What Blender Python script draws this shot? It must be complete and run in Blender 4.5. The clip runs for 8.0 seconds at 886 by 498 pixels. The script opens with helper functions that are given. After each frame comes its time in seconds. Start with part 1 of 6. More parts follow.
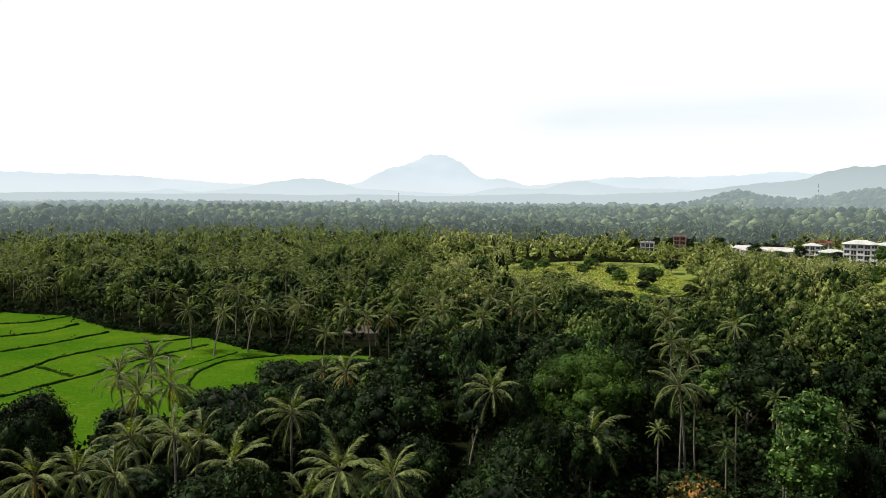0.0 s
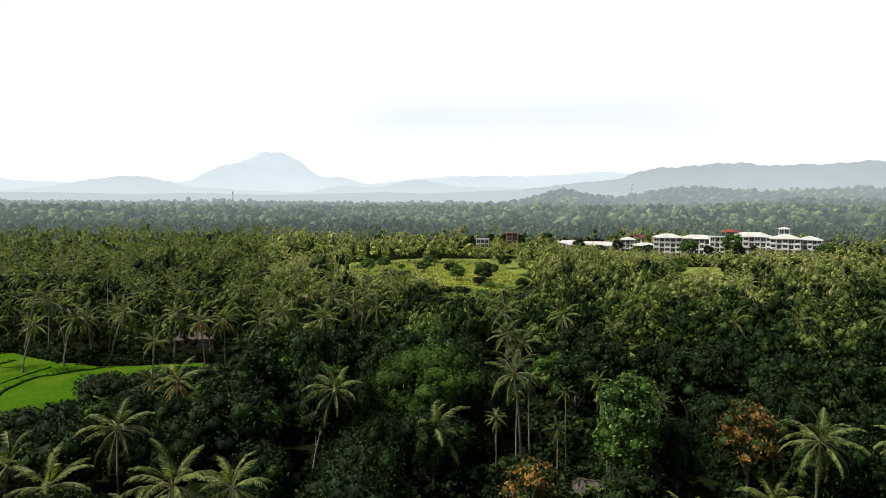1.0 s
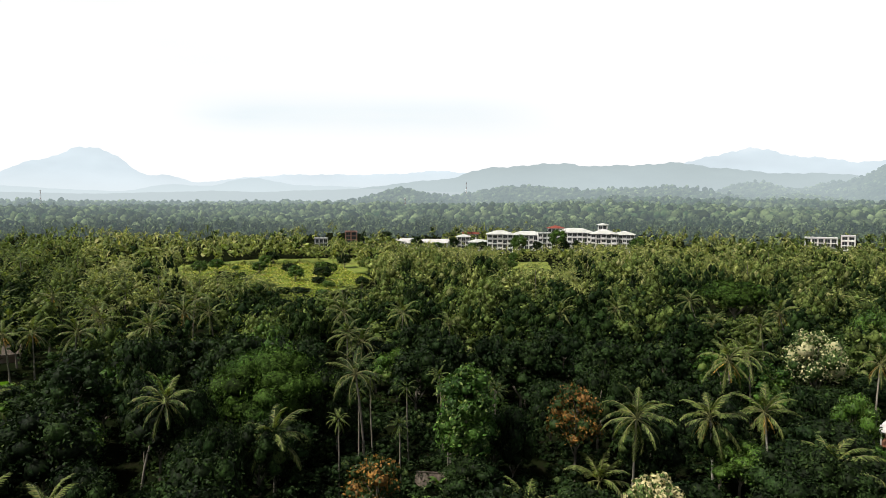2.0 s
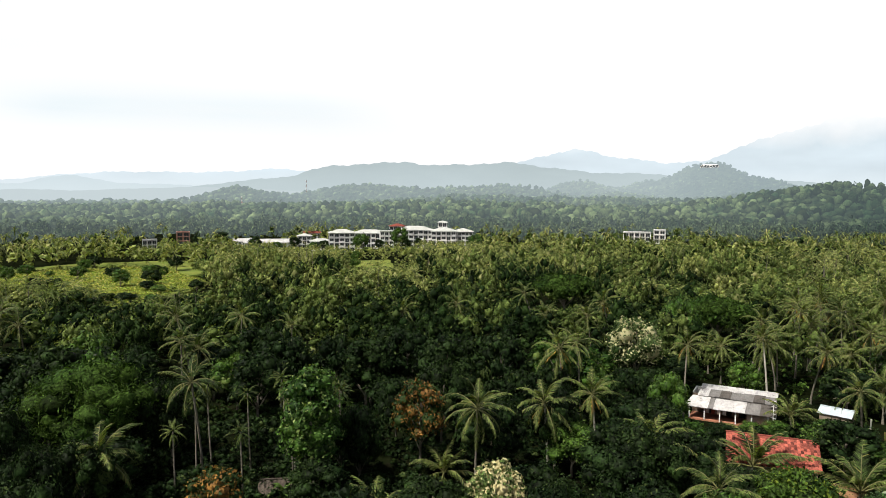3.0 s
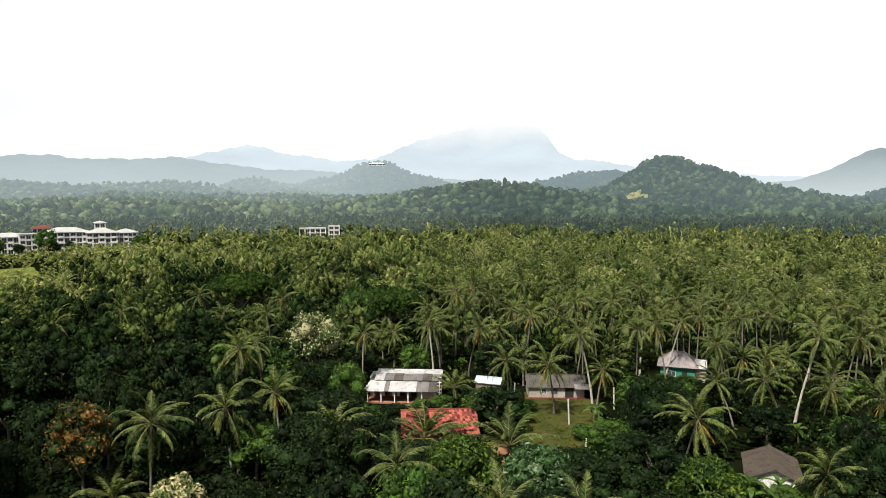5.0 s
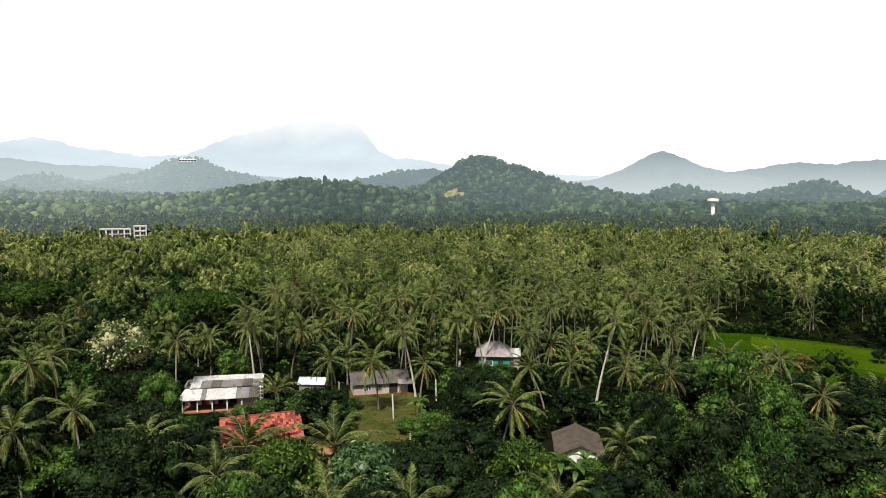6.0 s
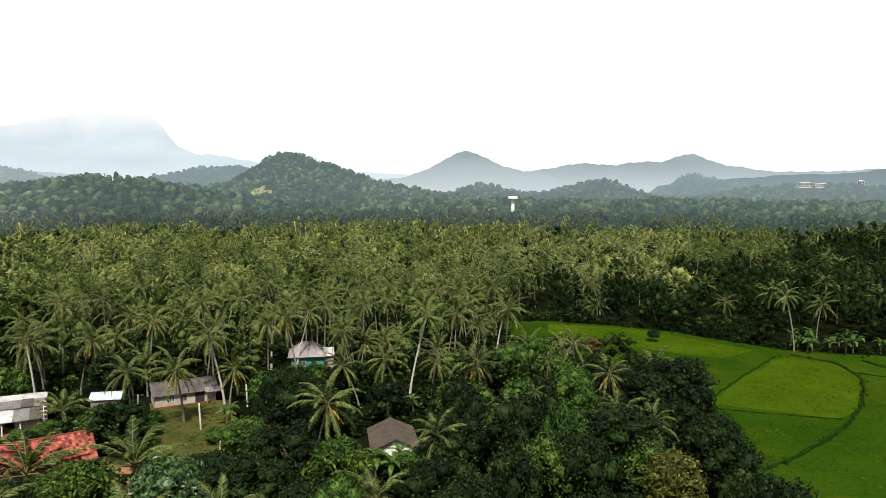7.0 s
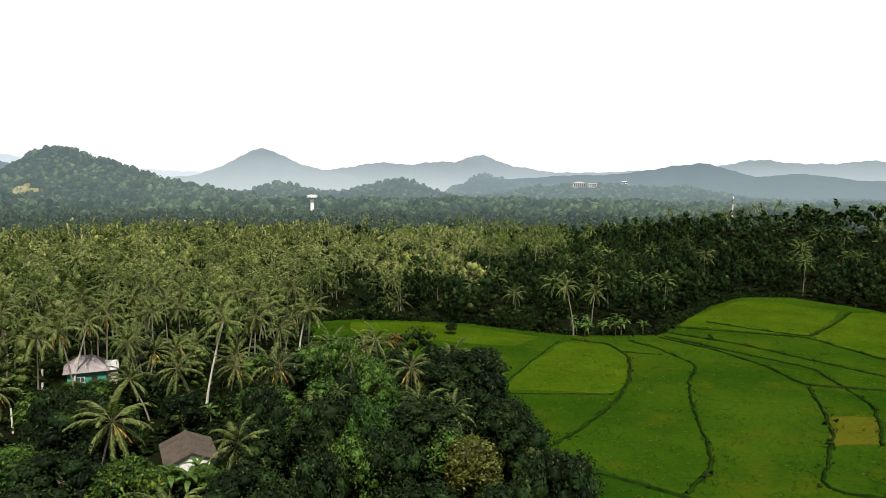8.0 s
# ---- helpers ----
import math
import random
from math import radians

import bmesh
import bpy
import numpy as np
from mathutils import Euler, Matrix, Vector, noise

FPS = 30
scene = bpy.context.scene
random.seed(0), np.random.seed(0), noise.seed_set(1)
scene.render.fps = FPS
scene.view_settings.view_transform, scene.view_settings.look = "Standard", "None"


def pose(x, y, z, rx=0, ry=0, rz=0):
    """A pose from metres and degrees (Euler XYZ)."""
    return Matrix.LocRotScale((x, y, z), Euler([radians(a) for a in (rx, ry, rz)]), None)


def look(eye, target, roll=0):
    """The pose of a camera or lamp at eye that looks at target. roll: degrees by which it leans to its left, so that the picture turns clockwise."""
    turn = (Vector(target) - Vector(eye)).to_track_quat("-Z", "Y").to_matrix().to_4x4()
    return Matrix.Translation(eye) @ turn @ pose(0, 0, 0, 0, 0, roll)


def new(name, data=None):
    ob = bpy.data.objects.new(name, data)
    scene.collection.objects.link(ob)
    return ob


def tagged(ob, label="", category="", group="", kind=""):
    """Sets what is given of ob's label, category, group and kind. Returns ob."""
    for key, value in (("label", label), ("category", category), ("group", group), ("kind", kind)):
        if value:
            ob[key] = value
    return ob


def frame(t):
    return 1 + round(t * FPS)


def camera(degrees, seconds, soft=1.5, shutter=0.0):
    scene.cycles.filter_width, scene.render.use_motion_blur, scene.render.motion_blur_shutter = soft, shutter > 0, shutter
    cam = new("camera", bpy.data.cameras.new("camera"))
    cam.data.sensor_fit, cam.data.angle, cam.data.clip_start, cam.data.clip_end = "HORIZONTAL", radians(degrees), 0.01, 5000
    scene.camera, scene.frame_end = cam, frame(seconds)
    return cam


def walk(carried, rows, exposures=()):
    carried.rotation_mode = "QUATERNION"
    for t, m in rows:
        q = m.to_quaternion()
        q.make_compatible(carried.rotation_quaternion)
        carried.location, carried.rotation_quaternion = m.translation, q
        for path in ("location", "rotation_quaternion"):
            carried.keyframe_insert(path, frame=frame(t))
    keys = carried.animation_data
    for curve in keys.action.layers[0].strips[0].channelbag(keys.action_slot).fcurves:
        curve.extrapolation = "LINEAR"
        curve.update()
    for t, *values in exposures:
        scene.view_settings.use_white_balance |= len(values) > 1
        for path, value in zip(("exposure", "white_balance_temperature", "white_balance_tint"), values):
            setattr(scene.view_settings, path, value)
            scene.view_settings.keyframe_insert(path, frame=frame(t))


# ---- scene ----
cam = camera(64.8, 8.0, 0.5)
HOVER = 38.0
TURN = [  # seconds, yaw, pitch, roll of a hovering camera that pans to its right
    (0.0, 2.95, -4.29, 0.47), (0.5, -3.81, -4.31, 0.45), (1.0, -10.14, -4.32, 0.36), (1.5, -16.72, -4.33, 0.32),
    (3.0, -36.25, -4.43, 0.22), (3.5, -42.66, -4.48, 0.18), (4.0, -49.31, -4.52, 0.11), (5.5, -69.36, -4.69, 0.10),
    (6.0, -76.99, -4.76, 0.14), (6.5, -84.88, -4.83, 0.18), (7.0, -92.42, -4.89, 0.22), (7.5, -100.06, -4.93, 0.27),
    (8.0, -108.72, -4.91, 0.36)]
walk(cam, [(t, pose(0, 0, HOVER, 0, 0, yaw) @ pose(0, 0, 0, 90 + pitch) @ pose(0, 0, 0, 0, 0, roll))
           for t, yaw, pitch, roll in TURN], [(0.0, 0.95), (8.0, 0.95)])

# ---------------------------------------------------------------- light
SUN_BEARING, SUN_HEIGHT = 86.0, 56.0          # degrees left of north, degrees up


def make_world():
    world = bpy.data.worlds.new("sky")
    scene.world = world
    world.use_nodes = True
    nt = world.node_tree
    nt.nodes.clear()
    out = nt.nodes.new("ShaderNodeOutputWorld")
    back = nt.nodes.new("ShaderNodeBackground")
    sky = nt.nodes.new("ShaderNodeTexSky")
    sky.sky_type = "NISHITA"
    sky.sun_disc = False
    sky.sun_elevation = radians(SUN_HEIGHT)
    sky.sun_rotation = radians(-SUN_BEARING)
    sky.dust_density = 4.0
    scale = nt.nodes.new("ShaderNodeVectorMath")
    scale.operation = "SCALE"
    scale.inputs["Scale"].default_value = 0.030
    nt.links.new(sky.outputs["Color"], scale.inputs[0])
    # thin high cloud, nearly closed
    coord = nt.nodes.new("ShaderNodeTexCoord")
    mapping = nt.nodes.new("ShaderNodeMapping")
    mapping.inputs["Scale"].default_value = (1.6, 1.6, 9.0)
    nt.links.new(coord.outputs["Generated"], mapping.inputs["Vector"])
    cloud = nt.nodes.new("ShaderNodeTexNoise")
    cloud.inputs["Scale"].default_value = 1.7
    cloud.inputs["Detail"].default_value = 5
    nt.links.new(mapping.outputs["Vector"], cloud.inputs["Vector"])
    ramp = nt.nodes.new("ShaderNodeMapRange")
    ramp.inputs["From Min"].default_value = 0.30
    ramp.inputs["From Max"].default_value = 0.50
    ramp.inputs["To Min"].default_value = 0.96
    ramp.inputs["To Max"].default_value = 1.0
    nt.links.new(cloud.outputs["Fac"], ramp.inputs["Value"])
    mix = nt.nodes.new("ShaderNodeMix")
    mix.data_type = "RGBA"
    # the veil thins towards the zenith
    split = nt.nodes.new("ShaderNodeSeparateXYZ")
    nt.links.new(coord.outputs["Generated"], split.inputs[0])
    thin = nt.nodes.new("ShaderNodeMapRange")
    for key, value in (("From Min", 0.27), ("From Max", 0.46), ("To Min", 1.0), ("To Max", 0.05)):
        thin.inputs[key].default_value = value
    nt.links.new(split.outputs["Z"], thin.inputs["Value"])
    veil = nt.nodes.new("ShaderNodeMath")
    veil.operation = "MULTIPLY"
    nt.links.new(ramp.outputs["Result"], veil.inputs[0])
    nt.links.new(thin.outputs["Result"], veil.inputs[1])
    nt.links.new(veil.outputs[0], mix.inputs["Factor"])
    nt.links.new(scale.outputs[0], mix.inputs["A"])
    # a thin blue-grey streak of cloud low in the north-east
    flat = nt.nodes.new("ShaderNodeVectorMath")
    flat.operation = "DOT_PRODUCT"
    flat.inputs[1].default_value = (math.sin(radians(17)), math.cos(radians(17)), 0)
    nt.links.new(coord.outputs["Generated"], flat.inputs[0])
    side = spread(nt, flat.outputs["Value"], 0.955, 0.982)
    rise = spread(nt, split.outputs["Z"], 0.075, 0.105)
    fall = spread(nt, split.outputs["Z"], 0.120, 0.148, 1.0, 0.0)
    streak = side
    for other in (rise, fall, spread(nt, cloud.outputs["Fac"], 0.30, 0.60, 0.20, 0.60)):
        times = nt.nodes.new("ShaderNodeMath")
        times.operation = "MULTIPLY"
        nt.links.new(streak, times.inputs[0])
        nt.links.new(other, times.inputs[1])
        streak = times.outputs[0]
    nt.links.new(blend(nt, streak, (0.535, 0.538, 0.541), (0.39, 0.455, 0.485)), mix.inputs["B"])
    nt.links.new(mix.outputs["Result"], back.inputs["Color"])
    back.inputs["Strength"].default_value = 1.0
    nt.links.new(back.outputs["Background"], out.inputs["Surface"])


sun = new("sun", bpy.data.lights.new("sun", "SUN"))
sun.data.energy, sun.data.angle, sun.data.color = 3.8, radians(5.0), (1.0, 0.95, 0.86)
a = radians(SUN_BEARING)
sun.matrix_world = look((-math.sin(a) * 500, math.cos(a) * 500, 500 * math.tan(radians(SUN_HEIGHT))), (0, 0, 0))
sun["kind"] = "structure"


# ---------------------------------------------------------------- materials
def nodes_of(name):
    m = bpy.data.materials.new(name)
    m.use_nodes = True
    nt = m.node_tree
    nt.nodes.clear()
    out = nt.nodes.new("ShaderNodeOutputMaterial")
    return m, nt, out


def noise_node(nt, scale, detail=4.0, rough=0.55, stretch=None, obj=False):
    tex = nt.nodes.new("ShaderNodeTexNoise")
    tex.inputs["Scale"].default_value = scale
    tex.inputs["Detail"].default_value = detail
    tex.inputs["Roughness"].default_value = rough
    if obj:
        src = nt.nodes.new("ShaderNodeTexCoord").outputs["Object"]
    else:
        src = nt.nodes.new("ShaderNodeNewGeometry").outputs["Position"]
    if stretch:
        mp = nt.nodes.new("ShaderNodeMapping")
        mp.inputs["Scale"].default_value = stretch
        nt.links.new(src, mp.inputs["Vector"])
        src = mp.outputs["Vector"]
    nt.links.new(src, tex.inputs["Vector"])
    return tex.outputs["Fac"]


def spread(nt, value, lo, hi, a=0.0, b=1.0):
    mr = nt.nodes.new("ShaderNodeMapRange")
    for key, v in (("From Min", lo), ("From Max", hi), ("To Min", a), ("To Max", b)):
        mr.inputs[key].default_value = v
    nt.links.new(value, mr.inputs["Value"])
    return mr.outputs["Result"]


def blend(nt, fac, a, b, how="MIX"):
    mx = nt.nodes.new("ShaderNodeMix")
    mx.data_type, mx.blend_type = "RGBA", how
    for key, v in (("Factor", fac), ("A", a), ("B", b)):
        if isinstance(v, (tuple, list)):
            mx.inputs[key].default_value = (*v, 1)
        elif isinstance(v, (int, float)):
            mx.inputs[key].default_value = v
        else:
            nt.links.new(v, mx.inputs[key])
    return mx.outputs["Result"]


def principled(nt, colour, rough=0.8, metal=0.0, spec=0.3):
    p = nt.nodes.new("ShaderNodeBsdfPrincipled")
    if isinstance(colour, tuple):
        p.inputs["Base Color"].default_value = (*colour, 1)
    else:
        nt.links.new(colour, p.inputs["Base Color"])
    p.inputs["Roughness"].default_value = rough
    p.inputs["Metallic"].default_value = metal
    p.inputs["Specular IOR Level"].default_value = spec
    return p


def bump(nt, p, height, strength=0.4, dist=0.05):
    b = nt.nodes.new("ShaderNodeBump")
    b.inputs["Strength"].default_value = strength
    b.inputs["Distance"].default_value = dist
    nt.links.new(height, b.inputs["Height"])
    nt.links.new(b.outputs["Normal"], p.inputs["Normal"])


def foliage(name, dark, light, accent=None, accent_share=0.0, glow=0.28, rough=0.5, spec=0.35):
    """Leaves: tint by tree, by branch and by leaf, with light coming through the blade."""
    dark, light, accent = (c and tuple(0.88 * v for v in c) for c in (dark, light, accent))
    m, nt, out = nodes_of(name)
    tree = spread(nt, noise_node(nt, 0.13, 1.0), 0.40, 0.60)
    col = blend(nt, tree, dark, light)
    info = nt.nodes.new("ShaderNodeObjectInfo")
    col = blend(nt, spread(nt, info.outputs["Random"], 0, 1, 0.0, 0.5), col, tuple(0.75 * (u + v) for u, v in zip(dark, light)))
    geo = nt.nodes.new("ShaderNodeNewGeometry")
    leaf = spread(nt, geo.outputs["Random Per Island"], 0, 1, 0.25, 1.75)
    col = blend(nt, 1.0, col, leaf, "MULTIPLY")
    col = blend(nt, 1.0, col, spread(nt, noise_node(nt, 2.2, 3.0, 0.7), 0.36, 0.64, 0.4, 1.6), "MULTIPLY")
    if accent:
        pick = nt.nodes.new("ShaderNodeMath")
        pick.operation = "LESS_THAN"
        nt.links.new(geo.outputs["Random Per Island"], pick.inputs[0])
        pick.inputs[1].default_value = accent_share
        col = blend(nt, pick.outputs[0], col, accent)
    p = principled(nt, col, 0.35 + rough * 0.5, 0.0, spec * 0.4)
    tr = nt.nodes.new("ShaderNodeBsdfTranslucent")
    warm = blend(nt, 1.0, col, (1.3, 1.35, 0.5), "MULTIPLY")
    nt.links.new(warm, tr.inputs["Color"])
    mx = nt.nodes.new("ShaderNodeMixShader")
    mx.inputs[0].default_value = glow * 0.6
    nt.links.new(p.outputs[0], mx.inputs[1])
    nt.links.new(tr.outputs[0], mx.inputs[2])
    nt.links.new(mx.outputs[0], out.inputs["Surface"])
    return m


def surface(name, a, b, scale=1.0, rough=0.85, metal=0.0, fine=18.0, bumps=0.3, stretch=None, spec=0.3, stain=None, obj=False, pieces=0.0):
    """A worn opaque surface: two tones in patches, fine grain, optional stains."""
    a, b, stain = (c and tuple(0.86 * v for v in c) for c in (a, b, stain))
    m, nt, out = nodes_of(name)
    col = blend(nt, spread(nt, noise_node(nt, scale, 5.0, 0.6, stretch, obj), 0.32, 0.68), a, b)
    grain = noise_node(nt, scale * fine, 3.0, 0.6, stretch, obj)
    col = blend(nt, 1.0, col, spread(nt, grain, 0.2, 0.8, 0.72, 1.28), "MULTIPLY")
    if stain:
        col = blend(nt, spread(nt, noise_node(nt, scale * 2.3, 6.0, 0.7, stretch, obj), 0.52, 0.7), col, stain)
    if pieces:
        geo = nt.nodes.new("ShaderNodeNewGeometry")
        col = blend(nt, 1.0, col, spread(nt, geo.outputs["Random Per Island"], 0, 1, 1 - pieces, 1 + pieces), "MULTIPLY")
    p = principled(nt, col, rough, metal, spec)
    bump(nt, p, grain, bumps, 0.04)
    nt.links.new(p.outputs[0], out.inputs["Surface"])
    return m


def distance(name, wood_dark, wood_light, air, share, tree=0.07, mist=None, cap=None):
    """The far backdrop: wooded slopes with the haze of kilometres of moist air painted in as glow, thicker low down."""
    m, nt, out = nodes_of(name)
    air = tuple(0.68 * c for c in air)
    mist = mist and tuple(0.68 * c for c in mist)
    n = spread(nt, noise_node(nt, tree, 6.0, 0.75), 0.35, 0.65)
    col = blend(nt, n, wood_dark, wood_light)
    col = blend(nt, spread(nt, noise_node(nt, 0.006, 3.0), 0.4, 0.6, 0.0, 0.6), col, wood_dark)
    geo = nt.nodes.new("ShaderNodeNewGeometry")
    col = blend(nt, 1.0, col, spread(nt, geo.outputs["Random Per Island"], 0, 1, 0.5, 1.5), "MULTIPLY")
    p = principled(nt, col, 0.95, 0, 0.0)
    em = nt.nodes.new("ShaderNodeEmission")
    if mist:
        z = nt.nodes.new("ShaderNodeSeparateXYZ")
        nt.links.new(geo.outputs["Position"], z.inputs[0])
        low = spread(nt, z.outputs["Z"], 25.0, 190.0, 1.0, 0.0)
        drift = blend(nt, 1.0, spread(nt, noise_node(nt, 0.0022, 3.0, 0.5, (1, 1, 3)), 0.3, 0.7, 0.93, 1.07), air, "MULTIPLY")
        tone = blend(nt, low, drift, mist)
        if cap:                                  # the summit is blended to sky colour, a painted cloud
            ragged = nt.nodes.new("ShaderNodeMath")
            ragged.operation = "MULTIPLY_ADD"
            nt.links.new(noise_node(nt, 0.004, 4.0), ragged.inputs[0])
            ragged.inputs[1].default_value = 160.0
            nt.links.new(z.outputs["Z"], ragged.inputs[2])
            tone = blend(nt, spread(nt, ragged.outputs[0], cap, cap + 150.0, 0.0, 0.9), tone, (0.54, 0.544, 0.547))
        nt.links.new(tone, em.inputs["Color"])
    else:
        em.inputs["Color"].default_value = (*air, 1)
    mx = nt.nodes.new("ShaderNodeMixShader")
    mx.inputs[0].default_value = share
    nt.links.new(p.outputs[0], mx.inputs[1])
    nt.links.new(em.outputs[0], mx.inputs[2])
    nt.links.new(mx.outputs[0], out.inputs["Surface"])
    return m


def far_canopy(name, shaded_dark, shaded_light, sunlit_dark, sunlit_light, air, north_air, far_air, north_far_air):
    """Woods kilometres away, coloured as shaded in the east and sunlit in the north; haze is painted in as glow that
    thickens and brightens with distance.
    """
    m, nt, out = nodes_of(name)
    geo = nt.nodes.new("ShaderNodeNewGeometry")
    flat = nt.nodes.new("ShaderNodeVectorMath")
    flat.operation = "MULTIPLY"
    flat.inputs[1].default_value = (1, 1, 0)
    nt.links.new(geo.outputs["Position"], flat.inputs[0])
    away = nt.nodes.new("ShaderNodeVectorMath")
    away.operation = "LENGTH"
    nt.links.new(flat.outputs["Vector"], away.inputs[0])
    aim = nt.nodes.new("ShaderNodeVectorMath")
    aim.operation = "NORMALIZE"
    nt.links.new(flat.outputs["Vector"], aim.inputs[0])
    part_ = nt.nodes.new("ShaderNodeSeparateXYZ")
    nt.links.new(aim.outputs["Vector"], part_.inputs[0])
    # northern share, whose colours are painted sunlit; the rest gets cloud-shaded ones
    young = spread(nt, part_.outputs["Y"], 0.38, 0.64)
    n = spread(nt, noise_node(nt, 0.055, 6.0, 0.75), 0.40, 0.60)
    col = blend(nt, n, blend(nt, young, shaded_dark, sunlit_dark), blend(nt, young, shaded_light, sunlit_light))
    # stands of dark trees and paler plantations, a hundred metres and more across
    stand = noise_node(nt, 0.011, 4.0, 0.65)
    col = blend(nt, spread(nt, stand, 0.50, 0.62, 0.0, 0.8), col, blend(nt, young, shaded_dark, sunlit_dark))
    col = blend(nt, spread(nt, stand, 0.34, 0.46, 0.55, 0.0), col, blend(nt, young, shaded_light, sunlit_light))
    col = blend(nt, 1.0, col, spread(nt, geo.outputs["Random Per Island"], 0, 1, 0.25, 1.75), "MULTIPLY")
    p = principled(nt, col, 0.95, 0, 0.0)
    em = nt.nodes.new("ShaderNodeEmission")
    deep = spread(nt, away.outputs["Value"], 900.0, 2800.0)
    nt.links.new(blend(nt, deep, blend(nt, young, air, north_air), blend(nt, young, far_air, north_far_air)), em.inputs["Color"])
    # share of painted haze in the mix: one minus an exponential fall with distance
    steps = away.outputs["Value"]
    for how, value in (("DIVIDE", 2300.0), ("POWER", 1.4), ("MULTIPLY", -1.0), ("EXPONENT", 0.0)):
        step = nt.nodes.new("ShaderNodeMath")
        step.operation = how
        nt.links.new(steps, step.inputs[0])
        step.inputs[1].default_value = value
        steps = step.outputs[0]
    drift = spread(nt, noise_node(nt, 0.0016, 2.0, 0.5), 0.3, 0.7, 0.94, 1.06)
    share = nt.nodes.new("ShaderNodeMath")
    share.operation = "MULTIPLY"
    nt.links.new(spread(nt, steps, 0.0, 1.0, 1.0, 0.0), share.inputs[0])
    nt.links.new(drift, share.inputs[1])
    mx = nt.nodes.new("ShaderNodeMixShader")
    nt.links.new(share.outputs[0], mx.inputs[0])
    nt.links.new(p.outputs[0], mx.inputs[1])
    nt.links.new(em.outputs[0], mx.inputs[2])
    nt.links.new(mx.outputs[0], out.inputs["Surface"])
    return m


make_world()
PALM = foliage("palm_leaf", (0.022, 0.040, 0.010), (0.105, 0.135, 0.036), (0.20, 0.20, 0.065), 0.07, 0.60, 0.5, 0.3)
# paler copy of the palm leaf, with sunlight put into its colour
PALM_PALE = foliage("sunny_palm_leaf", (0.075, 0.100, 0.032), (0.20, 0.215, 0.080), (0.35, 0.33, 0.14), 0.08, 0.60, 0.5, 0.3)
PALM_DRY = foliage("dry_palm_leaf", (0.20, 0.115, 0.032), (0.38, 0.245, 0.055), None, 0, 0.2, 0.8, 0.1)
# dark species, darker still by cloud shade in the colour; accents stand for glints
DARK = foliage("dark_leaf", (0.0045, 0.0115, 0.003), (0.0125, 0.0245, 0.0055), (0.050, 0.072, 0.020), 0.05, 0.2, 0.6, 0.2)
LIGHT = foliage("light_leaf", (0.016, 0.042, 0.006), (0.044, 0.084, 0.012), (0.11, 0.16, 0.035), 0.09, 0.3, 0.4, 0.3)
FEATHER = foliage("feathery_leaf", (0.014, 0.034, 0.006), (0.036, 0.066, 0.011), None, 0, 0.35, 0.7, 0.12)
LIME = foliage("new_leaf", (0.019, 0.042, 0.008), (0.042, 0.076, 0.012), (0.135, 0.185, 0.022), 0.13, 0.3, 0.5, 0.2)
BLUE = foliage("glossy_leaf", (0.020, 0.048, 0.014), (0.042, 0.082, 0.026), (0.19, 0.24, 0.15), 0.08, 0.2, 0.4, 0.3)
ORANGE = foliage("rusty_leaf", (0.085, 0.042, 0.010), (0.135, 0.070, 0.016), (0.022, 0.042, 0.009), 0.62, 0.25)
CREAM = foliage("blossom_leaf", (0.039, 0.065, 0.016), (0.065, 0.091, 0.026), (0.468, 0.416, 0.221), 0.5, 0.2)
WHITE = foliage("white_blossom_leaf", (0.022, 0.044, 0.010), (0.050, 0.080, 0.022), (0.40, 0.38, 0.21), 0.42, 0.2)
BRIGHT = foliage("bright_leaf", (0.017, 0.044, 0.008), (0.042, 0.086, 0.014), (0.18, 0.24, 0.07), 0.11, 0.35, 0.4, 0.3)
OLIVE = foliage("olive_leaf", (0.039, 0.047, 0.008), (0.075, 0.078, 0.013), (0.143, 0.143, 0.033), 0.15, 0.25)
CANOPY = foliage("canopy_leaf", (0.022, 0.044, 0.010), (0.100, 0.130, 0.034), (0.19, 0.21, 0.08), 0.08, 0.50, 0.6, 0.15)
# lighter and darker copies of the canopy leaf: sun and cloud shade painted in
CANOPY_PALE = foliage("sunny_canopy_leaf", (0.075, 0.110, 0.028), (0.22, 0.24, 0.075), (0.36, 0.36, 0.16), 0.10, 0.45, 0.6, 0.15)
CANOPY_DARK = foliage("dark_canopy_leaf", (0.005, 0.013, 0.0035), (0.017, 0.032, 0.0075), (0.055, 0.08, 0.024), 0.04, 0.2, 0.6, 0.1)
# shrubs far darker than leaves: shade under the trees is put into the colour
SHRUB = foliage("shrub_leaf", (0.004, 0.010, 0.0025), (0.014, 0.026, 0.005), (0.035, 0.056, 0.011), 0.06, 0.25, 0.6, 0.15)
BANANA = foliage("banana_leaf", (0.034, 0.070, 0.013), (0.062, 0.112, 0.021), (0.12, 0.16, 0.05), 0.1, 0.35, 0.35, 0.4)
MIDRIB = surface("palm_midrib", (0.085, 0.095, 0.028), (0.18, 0.17, 0.06), 2.0, 0.6)
PALM_BARK = surface("palm_bark", (0.11, 0.095, 0.072), (0.22, 0.20, 0.165), 1.2, 0.9, 0, 14, 0.5, (1, 1, 4))
PALE_BARK = surface("pale_palm_bark", (0.34, 0.31, 0.26), (0.52, 0.49, 0.43), 1.2, 0.9, 0, 14, 0.5, (1, 1, 4))
BARK = surface("bark", (0.10, 0.08, 0.06), (0.26, 0.23, 0.19), 1.5, 0.92, 0, 9, 0.6, (1, 1, 0.3))
